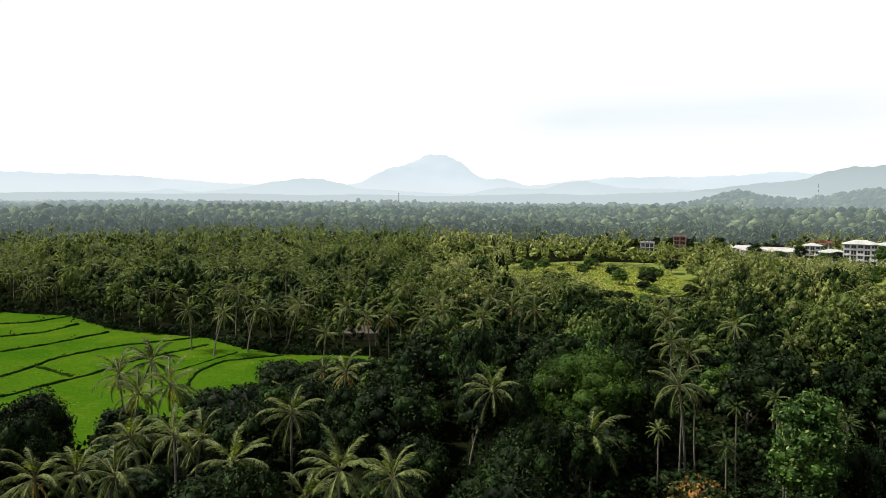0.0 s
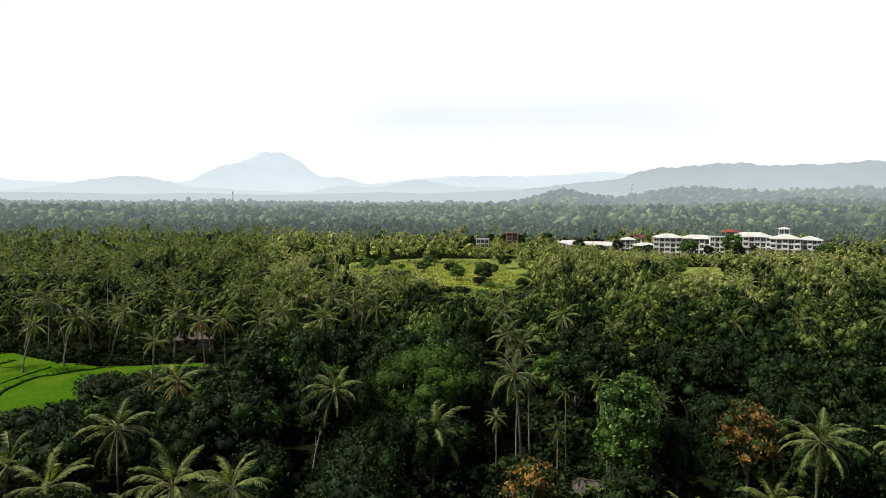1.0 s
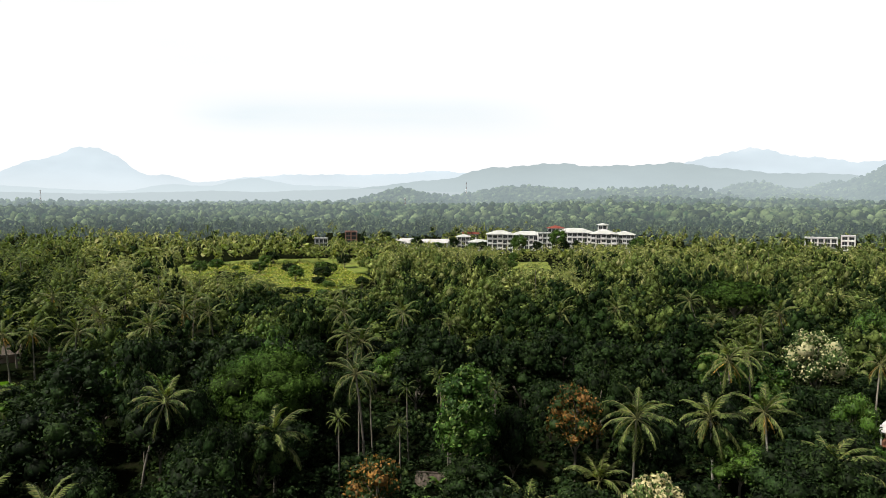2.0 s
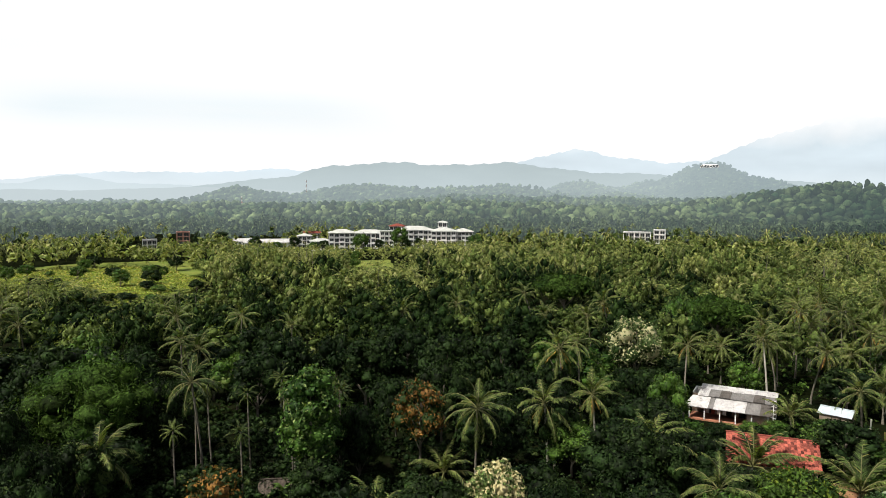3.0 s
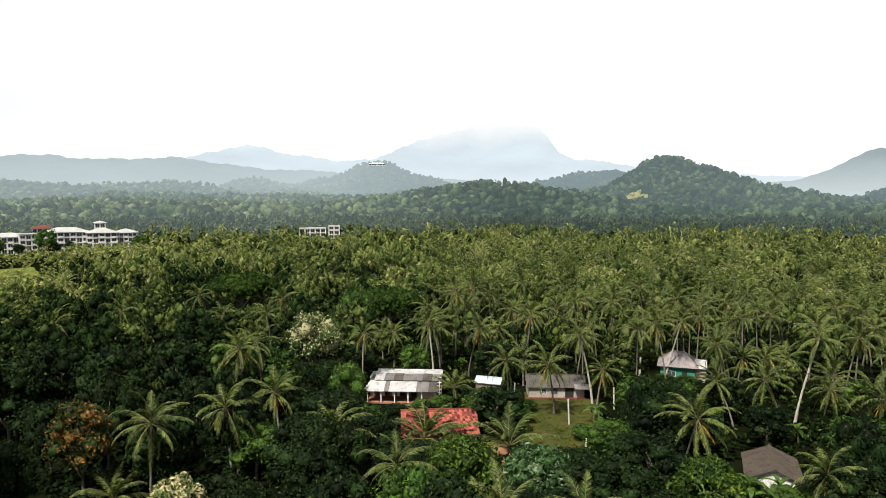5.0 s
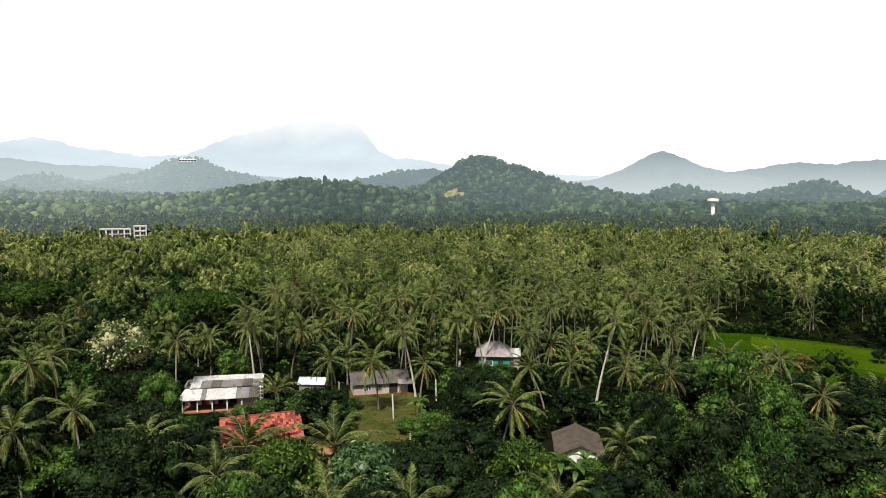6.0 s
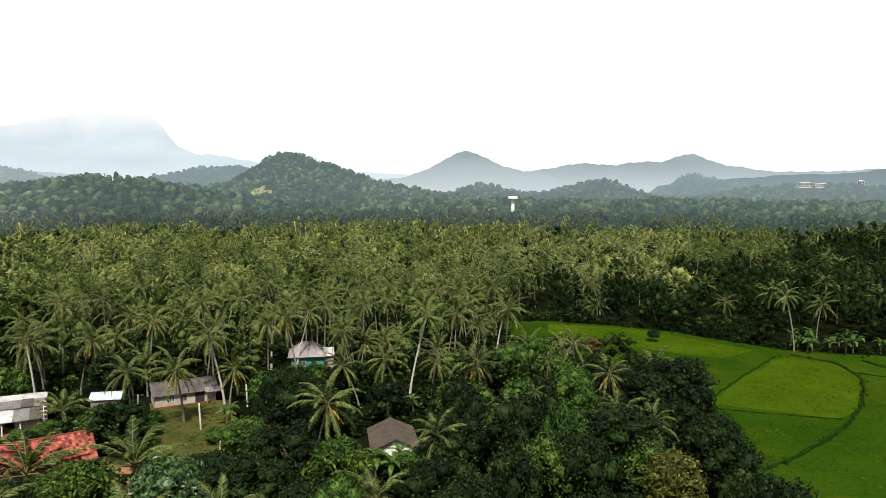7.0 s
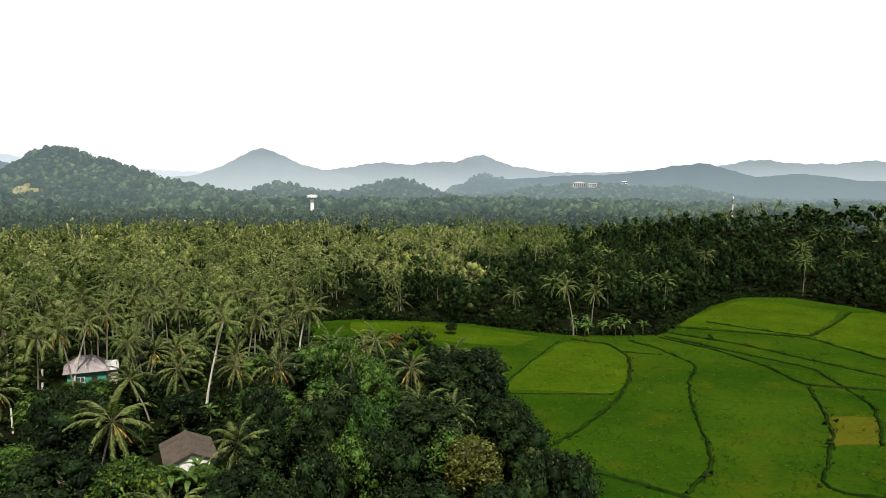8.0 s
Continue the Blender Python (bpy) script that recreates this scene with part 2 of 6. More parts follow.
# haze glow and sun or cloud shade are put into these colours
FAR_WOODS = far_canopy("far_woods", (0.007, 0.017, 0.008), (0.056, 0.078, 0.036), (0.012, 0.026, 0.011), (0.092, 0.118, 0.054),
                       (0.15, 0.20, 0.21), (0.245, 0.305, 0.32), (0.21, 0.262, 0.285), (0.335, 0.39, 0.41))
# the same mix in darker colours, so that the far trees stand out
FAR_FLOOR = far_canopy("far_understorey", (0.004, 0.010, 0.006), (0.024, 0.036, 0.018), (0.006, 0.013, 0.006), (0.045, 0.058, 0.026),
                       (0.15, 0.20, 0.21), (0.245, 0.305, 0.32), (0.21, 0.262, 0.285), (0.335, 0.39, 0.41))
# haze and low mist are emission mixed into each of these materials
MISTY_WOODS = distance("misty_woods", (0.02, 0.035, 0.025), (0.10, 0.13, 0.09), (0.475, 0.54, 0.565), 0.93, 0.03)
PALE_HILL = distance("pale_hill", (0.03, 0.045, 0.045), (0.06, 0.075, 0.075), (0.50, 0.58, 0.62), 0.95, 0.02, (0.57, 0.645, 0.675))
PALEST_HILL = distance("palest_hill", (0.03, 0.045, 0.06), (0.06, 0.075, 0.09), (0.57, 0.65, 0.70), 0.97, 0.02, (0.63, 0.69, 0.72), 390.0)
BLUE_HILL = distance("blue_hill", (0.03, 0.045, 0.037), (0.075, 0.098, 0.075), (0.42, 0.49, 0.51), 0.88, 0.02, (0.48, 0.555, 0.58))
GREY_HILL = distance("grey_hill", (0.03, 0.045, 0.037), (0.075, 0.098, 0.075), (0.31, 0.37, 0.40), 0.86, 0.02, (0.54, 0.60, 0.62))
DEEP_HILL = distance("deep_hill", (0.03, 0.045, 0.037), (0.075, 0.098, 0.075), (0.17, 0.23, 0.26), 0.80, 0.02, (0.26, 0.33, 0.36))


# ---------------------------------------------------------------- building blocks
def mesh_of(name, verts, faces, smooth=False):
    """A mesh from arrays; every face has the same number of corners."""
    verts, faces = np.asarray(verts, dtype=np.float32), np.asarray(faces, dtype=np.int32)
    me = bpy.data.meshes.new(name)
    me.vertices.add(len(verts))
    me.vertices.foreach_set("co", verts.ravel())
    me.loops.add(faces.size)
    me.loops.foreach_set("vertex_index", faces.ravel())
    me.polygons.add(len(faces))
    me.polygons.foreach_set("loop_start", np.arange(len(faces), dtype=np.int32) * faces.shape[1])
    if smooth:
        me.polygons.foreach_set("use_smooth", np.ones(len(faces), dtype=bool))
    me.update(calc_edges=True)
    return me


def solid(name, arrays, material, parent=None, label="", smooth=False):
    ob = new(name, mesh_of(name, *arrays, smooth))
    ob.data.materials.append(material)
    ob.parent = parent
    return tagged(ob, label)


def part(name, bm, material, parent=None, label="", smooth=False):
    me = bpy.data.meshes.new(name)
    bmesh.ops.recalc_face_normals(bm, faces=bm.faces)
    bm.to_mesh(me)
    bm.free()
    me.materials.append(material)
    if smooth:
        for poly in me.polygons:
            poly.use_smooth = True
    ob = new(name, me)
    ob.parent = parent
    return tagged(ob, label)


def box(bm, x0, x1, y0, y1, z0, z1):
    v = [bm.verts.new((x, y, z)) for z in (z0, z1) for x, y in ((x0, y0), (x1, y0), (x1, y1), (x0, y1))]
    for f in ((0, 3, 2, 1), (4, 5, 6, 7), (0, 1, 5, 4), (1, 2, 6, 5), (2, 3, 7, 6), (3, 0, 4, 7)):
        bm.faces.new([v[i] for i in f])
    return v


def boxes(*rows):
    bm = bmesh.new()
    for r in rows:
        box(bm, *r)
    return bm


def slab(bm, quad, thick):
    """A sheet with thickness under four corners."""
    q = [Vector(p) for p in quad]
    n = (q[1] - q[0]).cross(q[3] - q[0]).normalized() * thick
    a = [bm.verts.new(p) for p in q]
    b = [bm.verts.new(p - n) for p in q]
    bm.faces.new(a)
    bm.faces.new(b[::-1])
    for i in range(4):
        j = (i + 1) % 4
        bm.faces.new((a[i], b[i], b[j], a[j]))


def empty(name, m, label, category, group=""):
    ob = new(name)
    ob.empty_display_size = 0.5
    ob.matrix_world = m
    return tagged(ob, label, category, group)


def tube(points, radii, sides=6):
    """Quads round a bent, tapering stem."""
    pts = np.asarray(points, float)
    verts, faces = [], []
    for i, p in enumerate(pts):
        d = pts[min(i + 1, len(pts) - 1)] - pts[max(i - 1, 0)]
        d = d / (np.linalg.norm(d) + 1e-9)
        u = np.cross(d, (0.31, 0.95, 0.05))
        u = u / (np.linalg.norm(u) + 1e-9)
        w = np.cross(d, u)
        for k in range(sides):
            c = 2 * math.pi * k / sides
            verts.append(p + radii[i] * (math.cos(c) * u + math.sin(c) * w))
    for i in range(len(pts) - 1):
        for k in range(sides):
            a, b = i * sides + k, i * sides + (k + 1) % sides
            faces.append((a, b, b + sides, a + sides))
    return np.array(verts), np.array(faces)


def joined(pieces):
    vs, fs, n = [], [], 0
    for v, f in pieces:
        vs.append(v)
        fs.append(np.asarray(f) + n)
        n += len(v)
    return np.concatenate(vs), np.concatenate(fs)


def planted(proto, places, turns, scales):
    """Many copies of a form in one pair of arrays."""
    v, f = proto
    c, s = np.cos(turns)[:, None], np.sin(turns)[:, None]
    x, y, z = v[:, 0] * scales[:, :1], v[:, 1] * scales[:, 1:2], v[:, 2] * scales[:, 2:3]
    out = np.stack([c * x - s * y, s * x + c * y, z], -1) + places[:, None, :]
    faces = f[None] + (np.arange(len(places)) * len(v))[:, None, None]
    return out.reshape(-1, 3), faces.reshape(-1, f.shape[1])


def unit(v):
    return v / (np.linalg.norm(v, axis=-1, keepdims=True) + 1e-9)


# ---------------------------------------------------------------- plant forms
def frond(rng, length, bearing, rise, bend, stations, width, droop=0.5):
    """One feather leaf: leaflets that hang on both sides of an arching midrib, and the midrib."""
    n = 10
    p, el = np.zeros(3), rise
    side = np.array([-math.sin(bearing), math.cos(bearing), 0.0])
    pts, tans = [p], []
    for i in range(n):
        d = np.array([math.cos(el) * math.cos(bearing), math.cos(el) * math.sin(bearing), math.sin(el)])
        tans.append(d)
        p = p + d * length / n
        pts.append(p)
        el -= bend / n * (0.4 + 1.3 * i / n)
    pts, tans = np.array(pts), np.array(tans + tans[-1:])
    verts, faces = [], []
    for k in range(stations):
        s = 0.20 + 0.80 * (k + 0.5) / stations
        i = min(int(s * n), n - 1)
        root = pts[i] + (pts[i + 1] - pts[i]) * (s * n - i)
        t = tans[i]
        up = np.cross(t, side)
        long = length * (0.135 * math.sin(math.pi * min(1, 0.22 + 0.72 * s)) + 0.04)
        for sg in (-1, 1):
            d = 0.85 * t + sg * 0.75 * side - up * rng.uniform(0.0, 0.25) + np.array([0, 0, -droop * rng.uniform(0.6, 1.4)])
            d = d / np.linalg.norm(d) * long * rng.uniform(0.8, 1.15)
            w = t * width * 0.5
            b = len(verts)
            verts += [root - w, root + w, root + d + w * 0.2, root + d - w * 0.2]
            faces.append((b, b + 1, b + 2, b + 3))
    return (np.array(verts), np.array(faces)), tube(pts[::2], np.linspace(0.085, 0.03, len(pts[::2])), 3)


def palm_crown(seed, fronds, length, stations, width, low=-0.75, ribs=False):
    """The leaf arrays of a palm's crown, or those of its midribs."""
    rng = np.random.default_rng(seed)
    pieces = []
    for k in range(fronds):
        u = (k + 0.5) / fronds
        rise = math.radians(82) * (1 - u) + low * u + rng.uniform(-0.15, 0.15)
        pieces.append(frond(rng, length * rng.uniform(0.85, 1.12), k * 2.399 + rng.uniform(-0.25, 0.25), rise,
                            rng.uniform(1.0, 1.7) * (1.2 - 0.45 * u), stations, width, 0.25 + 0.45 * u)[1 if ribs else 0])
    return joined(pieces)


def palm_trunk(seed, height, lean, sides=7, steps=8):
    """Foot at the origin, top at the given lean; swollen base."""
    rng = np.random.default_rng(seed)
    c = rng.uniform(0, 6.28)
    s = np.linspace(0, 1, steps)
    off = lean * (s ** 1.6)
    pts = np.stack([off * math.cos(c), off * math.sin(c), s * height], -1)
    r = 0.16 + 0.10 * np.exp(-s * 9) - 0.04 * s
    return tube(pts, r, sides), pts[-1]


def blades(points, normals, size, rng, slim=0.55, tilt=0.8):
    """Leaf sprays: kite-shaped quads that face roughly along the normals."""
    n = len(points)
    nrm = unit(normals + rng.normal(0, tilt, (n, 3)))
    a = unit(np.cross(nrm, rng.normal(0, 1, (n, 3))))
    b = np.cross(nrm, a)
    l = (size * rng.uniform(0.6, 1.3, n))[:, None]
    w = l * slim
    v = np.stack([points - a * l * 0.5, points + b * w * 0.5 - a * l * 0.05, points + a * l * 0.5 - nrm * l * 0.12,
                  points - b * w * 0.5 - a * l * 0.05], 1)
    return v.reshape(-1, 3), np.arange(4 * n).reshape(n, 4)


def lobes_of(rng, radius, tall, count, base):
    """Centres and radii of the clumps that make up a crown."""
    out = []
    for k in range(count):
        u = (k + 0.5) / count
        ang = k * 2.399 + rng.uniform(-0.5, 0.5)
        z = 1 - 1.75 * u
        r = math.sqrt(max(0, 1 - z * z)) * rng.uniform(0.55, 0.78)
        out.append((r * radius * math.cos(ang), r * radius * math.sin(ang), base + tall * (0.5 + 0.36 * z) + rng.uniform(-0.3, 0.3),
                    radius * rng.uniform(0.30, 0.48)))
    return np.array(out)


def leafy_crown(seed, lobes, leaves, size, slim=0.55, tilt=0.5, flat=0.8, hollow=0.8, grid=(5, 3), heart=0.68):
    rng = np.random.default_rng(seed)
    pick = rng.choice(len(lobes), leaves, p=lobes[:, 3] ** 2 / (lobes[:, 3] ** 2).sum())
    d = unit(rng.normal(0, 1, (leaves, 3)) + np.array([0, 0, 0.45]))
    r = lobes[pick, 3:4] * rng.uniform(hollow, 1.06, (leaves, 1))
    p = lobes[pick, :3] + d * r * np.array([1, 1, flat])
    leaves_ = blades(p, d + np.array([0, 0, 0.25]), size, rng, slim, tilt)
    return joined([leaves_] + [core(x, y, z, r * heart, flat, *grid) for x, y, z, r in lobes])


def core(x, y, z, r, flat, around=5, rows=3):
    """The dense inside of a clump, a small faceted body under its leaves."""
    rng = np.random.default_rng(int(abs(x * 91 + y * 57 + z * 13) * 10) % 9999)
    verts = []
    for i in range(rows + 1):
        a = math.pi * (0.08 + 0.84 * i / rows)
        for k in range(around):
            b = 2 * math.pi * (k + 0.5 * (i % 2)) / around
            q = r * rng.uniform(0.8, 1.1)
            verts.append((x + q * math.sin(a) * math.cos(b), y + q * math.sin(a) * math.sin(b), z + q * flat * math.cos(a)))
    faces = [(i * around + k, (i + 1) * around + k, (i + 1) * around + (k + 1) % around, i * around + (k + 1) % around)
             for i in range(rows) for k in range(around)]
    return np.array(verts), np.array(faces)


def limbs(seed, height, lobes, girth, steps=5):
    """A trunk and the boughs that carry the clumps."""
    rng = np.random.default_rng(seed)
    s = np.linspace(0, 1, steps)
    bend = rng.uniform(-0.4, 0.4, 2)
    top = lobes[:, 2].mean()
    pts = np.stack([bend[0] * s * s, bend[1] * s * s, s * top], -1)
    pieces = [tube(pts, girth * (1.15 - 0.75 * s), 7)]
    for x, y, z, r in lobes[:: max(1, len(lobes) // 9)]:
        h = min(max(0.35 * top, z - 0.8 * math.hypot(x, y) - 1.0), top)
        a = np.array([bend[0] * (h / top) ** 2, bend[1] * (h / top) ** 2, h])
        b = np.array([x, y, z])
        mid = a * 0.5 + b * 0.5 + np.array([0, 0, 0.12 * math.hypot(x, y)])
        pieces.append(tube([a, mid, b], [girth * 0.5, girth * 0.34, girth * 0.12], 5))
    return joined(pieces)


def strap_palm(seed, fronds, length, width):
    """A far palm: each leaf one arching, tapering strap."""
    rng = np.random.default_rng(seed)
    verts, faces = [], []
    for k in range(fronds):
        u = (k + 0.5) / fronds
        b = k * 2.399 + rng.uniform(-0.3, 0.3)
        rise = 1.25 - 1.65 * u + rng.uniform(-0.2, 0.2)
        side = np.array([-math.sin(b), math.cos(b), 0]) * width / 2
        p = np.zeros(3)
        at = len(verts)
        for i, w in enumerate((0.3, 1.0, 0.9, 0.15)):
            verts += [p - side * w, p + side * w]
            el = rise - 0.55 * i
            p = p + np.array([math.cos(el) * math.cos(b), math.cos(el) * math.sin(b), math.sin(el)]) * length / 3
        faces += [(at + 2 * i, at + 2 * i + 1, at + 2 * i + 3, at + 2 * i + 2) for i in range(3)]
    return np.array(verts), np.array(faces)


# ---------------------------------------------------------------- terrain
def spot(bearing, dist):
    """Plan position from a bearing (degrees left of north) and a distance."""
    return -math.sin(radians(bearing)) * dist, math.cos(radians(bearing)) * dist


HILLS = [  # bearing, distance, half width across, half depth, height
    (-131, 400, 70, 70, 17), (-146, 430, 90, 80, 17),
    # the dark wooded rise, the big domed hill and its long shoulder
    (-66, 1000, 165, 140, 41), (-74, 1060, 150, 130, 9), (-80.2, 1400, 92, 170, 47), (-82.4, 1400, 255, 180, 55),
    # rolling woods in the north-east
    (-33, 1900, 560, 190, 34), (-20, 1750, 105, 150, 40), (-29.6, 1850, 140, 150, 26), (-36.5, 1900, 130, 150, 16), (-42, 2050, 160, 160, 40),
    (-46.8, 2420, 130, 150, 74), (-50.5, 2150, 130, 150, 34), (-57.2, 2600, 400, 200, 106), (-56.9, 2600, 100, 150, 44), (-60.5, 2080, 200, 150, 36),
    (-71, 2300, 220, 160, 58), (-76.5, 2350, 190, 160, 78),
    # long swells of the wooded plain
    (-44, 930, 260, 190, 15), (-28, 1050, 240, 200, 12), (-9, 1150, 330, 220, 11), (12, 1000, 300, 220, 9), (30, 950, 280, 200, 9), (-52, 1350, 300, 200, 22), (-36, 1450, 260, 190, 20),
    (-92, 1000, 260, 180, 8), (-106, 1050, 240, 190, 11), (-122, 1150, 280, 200, 12), (3, 1700, 420, 230, 13), (24, 1800, 400, 230, 12), (-14, 1600, 260, 200, 12),
    # tree-studded ridges in the east and south-east
    (-95.7, 1750, 65, 140, 30), (-100, 1750, 400, 160, 22), (-104.8, 1750, 95, 160, 38), (-112, 2500, 105, 150, 66), (-117.5, 2500, 250, 150, 50),
    (-119, 1950, 180, 160, 46), (-127, 2000, 180, 160, 38)]
HILL_ROWS = np.array([(*spot(b, d), math.sin(radians(b)), math.cos(radians(b)), w, e, h) for b, d, w, e, h in HILLS])


def ground_z(x, y):
    """Height of the land: a plain with gentle swells and a few wooded hills."""
    x, y = np.asarray(x, float), np.asarray(y, float)
    r = np.hypot(x, y)
    z = np.clip((r - 640) / 400, 0, 1) * 2.2 * (np.sin(x * 0.011 + 1.3) * np.cos(y * 0.009) + 0.6 * np.sin((x + y) * 0.023))
    for hx, hy, s, c, w, e, h in HILL_ROWS:
        dx, dy = x - hx, y - hy
        across, along = dx * c + dy * s, -dx * s + dy * c
        rough = 1 + 0.035 * np.sin(across * 0.045 + h) + 0.05 * np.sin(along * 0.06 + 2 * h) + 0.025 * np.sin(across * 0.11 + along * 0.04)
        z = z + np.maximum(0, h * rough * np.exp(-np.abs(across / w) ** 2.0 - (along / e) ** 2) - 1.5)
    return z


def sector_sheet(b0, b1, nb, radii, height):
    """A fan of quads between two bearings."""
    b = np.radians(np.linspace(b0, b1, nb))
    rr, bb = np.meshgrid(radii, b, indexing="ij")
    x, y = -np.sin(bb) * rr, np.cos(bb) * rr
    z = height(x, y)
    i = np.arange(len(radii) - 1)[:, None] * nb + np.arange(nb - 1)[None]
    faces = np.stack([i, i + nb, i + nb + 1, i + 1], -1).reshape(-1, 4)
    return np.stack([x, y, z], -1).reshape(-1, 3), faces


# litter and soil kept near-black, with the shade under the trees in the colour
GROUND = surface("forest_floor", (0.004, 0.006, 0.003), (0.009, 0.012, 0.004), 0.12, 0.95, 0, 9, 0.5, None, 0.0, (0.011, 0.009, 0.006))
ring = np.concatenate([[0.0, 20], np.arange(40, 320, 20), np.arange(320, 2400, 40), np.linspace(2400, 4950, 14)])
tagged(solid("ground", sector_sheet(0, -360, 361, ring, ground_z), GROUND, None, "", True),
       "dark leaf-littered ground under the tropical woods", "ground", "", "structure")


def canopy_sheet(r0, r1, rows, cols, low, high, material, label, seed, b0=42, b1=-150):
    """Closed tree tops over far land: an uneven roof of crowns."""
    rng = np.random.default_rng(seed)

    def height(x, y):
        r = np.hypot(x, y)
        lump = rng.uniform(0, 1, x.shape) ** 1.6
        patch = 0.5 + 0.5 * np.sin(x * 0.017 + 1.1) * np.sin(y * 0.019 + seed)
        rim = np.clip((r - r0) / 40, 0, 1)
        return ground_z(x, y) - 3 + (3 + low + (high - low) * lump * (0.6 + 0.6 * patch)) * rim
    v, f = sector_sheet(b0, b1, cols, np.linspace(r0, r1, rows), height)
    v[:, :2] += rng.uniform(-2.2, 2.2, (len(v), 2))
    tagged(solid("far_woods", (v, f), material), label, "woods", "", "stuff")


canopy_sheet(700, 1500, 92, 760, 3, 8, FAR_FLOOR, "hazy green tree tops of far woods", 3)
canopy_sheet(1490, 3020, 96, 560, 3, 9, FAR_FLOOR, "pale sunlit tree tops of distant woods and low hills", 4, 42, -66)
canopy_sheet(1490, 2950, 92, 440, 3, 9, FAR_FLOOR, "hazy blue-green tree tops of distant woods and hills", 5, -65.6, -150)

# far mountains: crest lines as bearing and degrees above eye level
def mountains(dist, depth, crest, material, label, seed):
    b0, b1 = crest[0][0], crest[-1][0]
    cb = np.array([c[0] for c in crest][::-1], float)
    ch = np.array([HOVER + dist * math.tan(radians(c[1])) for c in crest][::-1])

    def height(x, y):
        r = np.hypot(x, y)
        b = np.degrees(np.arctan2(-x, y))
        b = np.where(b > 100, b - 360, b)
        z = sum(np.interp(b + s, cb, ch) for s in (-0.45, -0.25, 0, 0.25, 0.45)) / 5
        k = b * dist / 57.3
        z = z * (1 + 0.012 * np.sin(k * 0.021 + seed) + 0.012 * np.sin(k * 0.053 + 2 * seed) + 0.008 * np.sin(k * 0.13 + r * 0.02))
        near = np.clip(1 - np.abs(r - dist) / depth, 0, 1)
        spur = 1 + 0.12 * (1 - near) * np.sin(k * 0.012 + 3 * seed)
        edge = np.clip((b0 - b) / 1.5, 0, 1) * np.clip((b - b1) / 1.5, 0, 1)
        return z * spur * edge * near ** 0.8 - 4
    radii = np.linspace(dist - depth, dist + depth * 0.5, 16)
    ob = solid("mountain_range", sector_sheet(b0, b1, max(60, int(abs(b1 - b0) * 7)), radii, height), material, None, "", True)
    return tagged(ob, label, "mountain", "", "structure")


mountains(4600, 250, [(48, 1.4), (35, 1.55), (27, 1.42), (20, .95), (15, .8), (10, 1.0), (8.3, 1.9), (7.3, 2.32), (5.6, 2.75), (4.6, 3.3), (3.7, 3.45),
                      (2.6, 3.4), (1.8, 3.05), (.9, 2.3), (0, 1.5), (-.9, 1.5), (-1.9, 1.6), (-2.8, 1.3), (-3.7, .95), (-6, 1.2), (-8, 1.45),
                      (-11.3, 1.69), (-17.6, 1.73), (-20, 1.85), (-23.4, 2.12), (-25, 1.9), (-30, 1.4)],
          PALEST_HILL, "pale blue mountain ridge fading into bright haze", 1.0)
# low ridge added to soften the step from woods to hills, haze painted in
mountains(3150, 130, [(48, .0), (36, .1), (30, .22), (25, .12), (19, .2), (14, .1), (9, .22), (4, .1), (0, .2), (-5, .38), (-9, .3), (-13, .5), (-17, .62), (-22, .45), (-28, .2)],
          MISTY_WOODS, "low misty ridge added to soften the far edge of the plain", 8.0)
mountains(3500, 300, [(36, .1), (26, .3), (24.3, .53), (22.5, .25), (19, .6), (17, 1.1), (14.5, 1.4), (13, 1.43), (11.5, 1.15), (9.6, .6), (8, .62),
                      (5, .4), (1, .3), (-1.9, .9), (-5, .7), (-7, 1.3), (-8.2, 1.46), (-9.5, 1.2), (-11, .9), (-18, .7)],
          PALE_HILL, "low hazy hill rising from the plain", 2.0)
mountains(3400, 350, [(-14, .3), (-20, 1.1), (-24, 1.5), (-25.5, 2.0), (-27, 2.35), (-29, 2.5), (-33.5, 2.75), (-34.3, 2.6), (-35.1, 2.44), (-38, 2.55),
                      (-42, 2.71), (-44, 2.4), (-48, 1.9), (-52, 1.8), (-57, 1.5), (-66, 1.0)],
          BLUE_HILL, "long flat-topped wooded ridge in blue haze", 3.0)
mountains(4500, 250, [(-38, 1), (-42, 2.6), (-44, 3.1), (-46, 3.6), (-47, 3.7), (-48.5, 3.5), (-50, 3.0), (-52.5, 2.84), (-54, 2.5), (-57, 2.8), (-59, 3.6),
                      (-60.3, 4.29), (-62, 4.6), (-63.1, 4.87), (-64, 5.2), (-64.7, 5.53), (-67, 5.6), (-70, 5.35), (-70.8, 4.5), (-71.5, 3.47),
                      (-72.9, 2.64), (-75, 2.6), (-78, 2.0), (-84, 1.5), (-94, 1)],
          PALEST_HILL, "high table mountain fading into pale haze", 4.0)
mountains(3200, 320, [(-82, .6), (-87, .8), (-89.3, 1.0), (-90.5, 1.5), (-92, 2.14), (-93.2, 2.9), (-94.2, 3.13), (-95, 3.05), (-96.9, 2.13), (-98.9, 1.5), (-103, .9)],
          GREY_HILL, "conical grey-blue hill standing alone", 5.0)
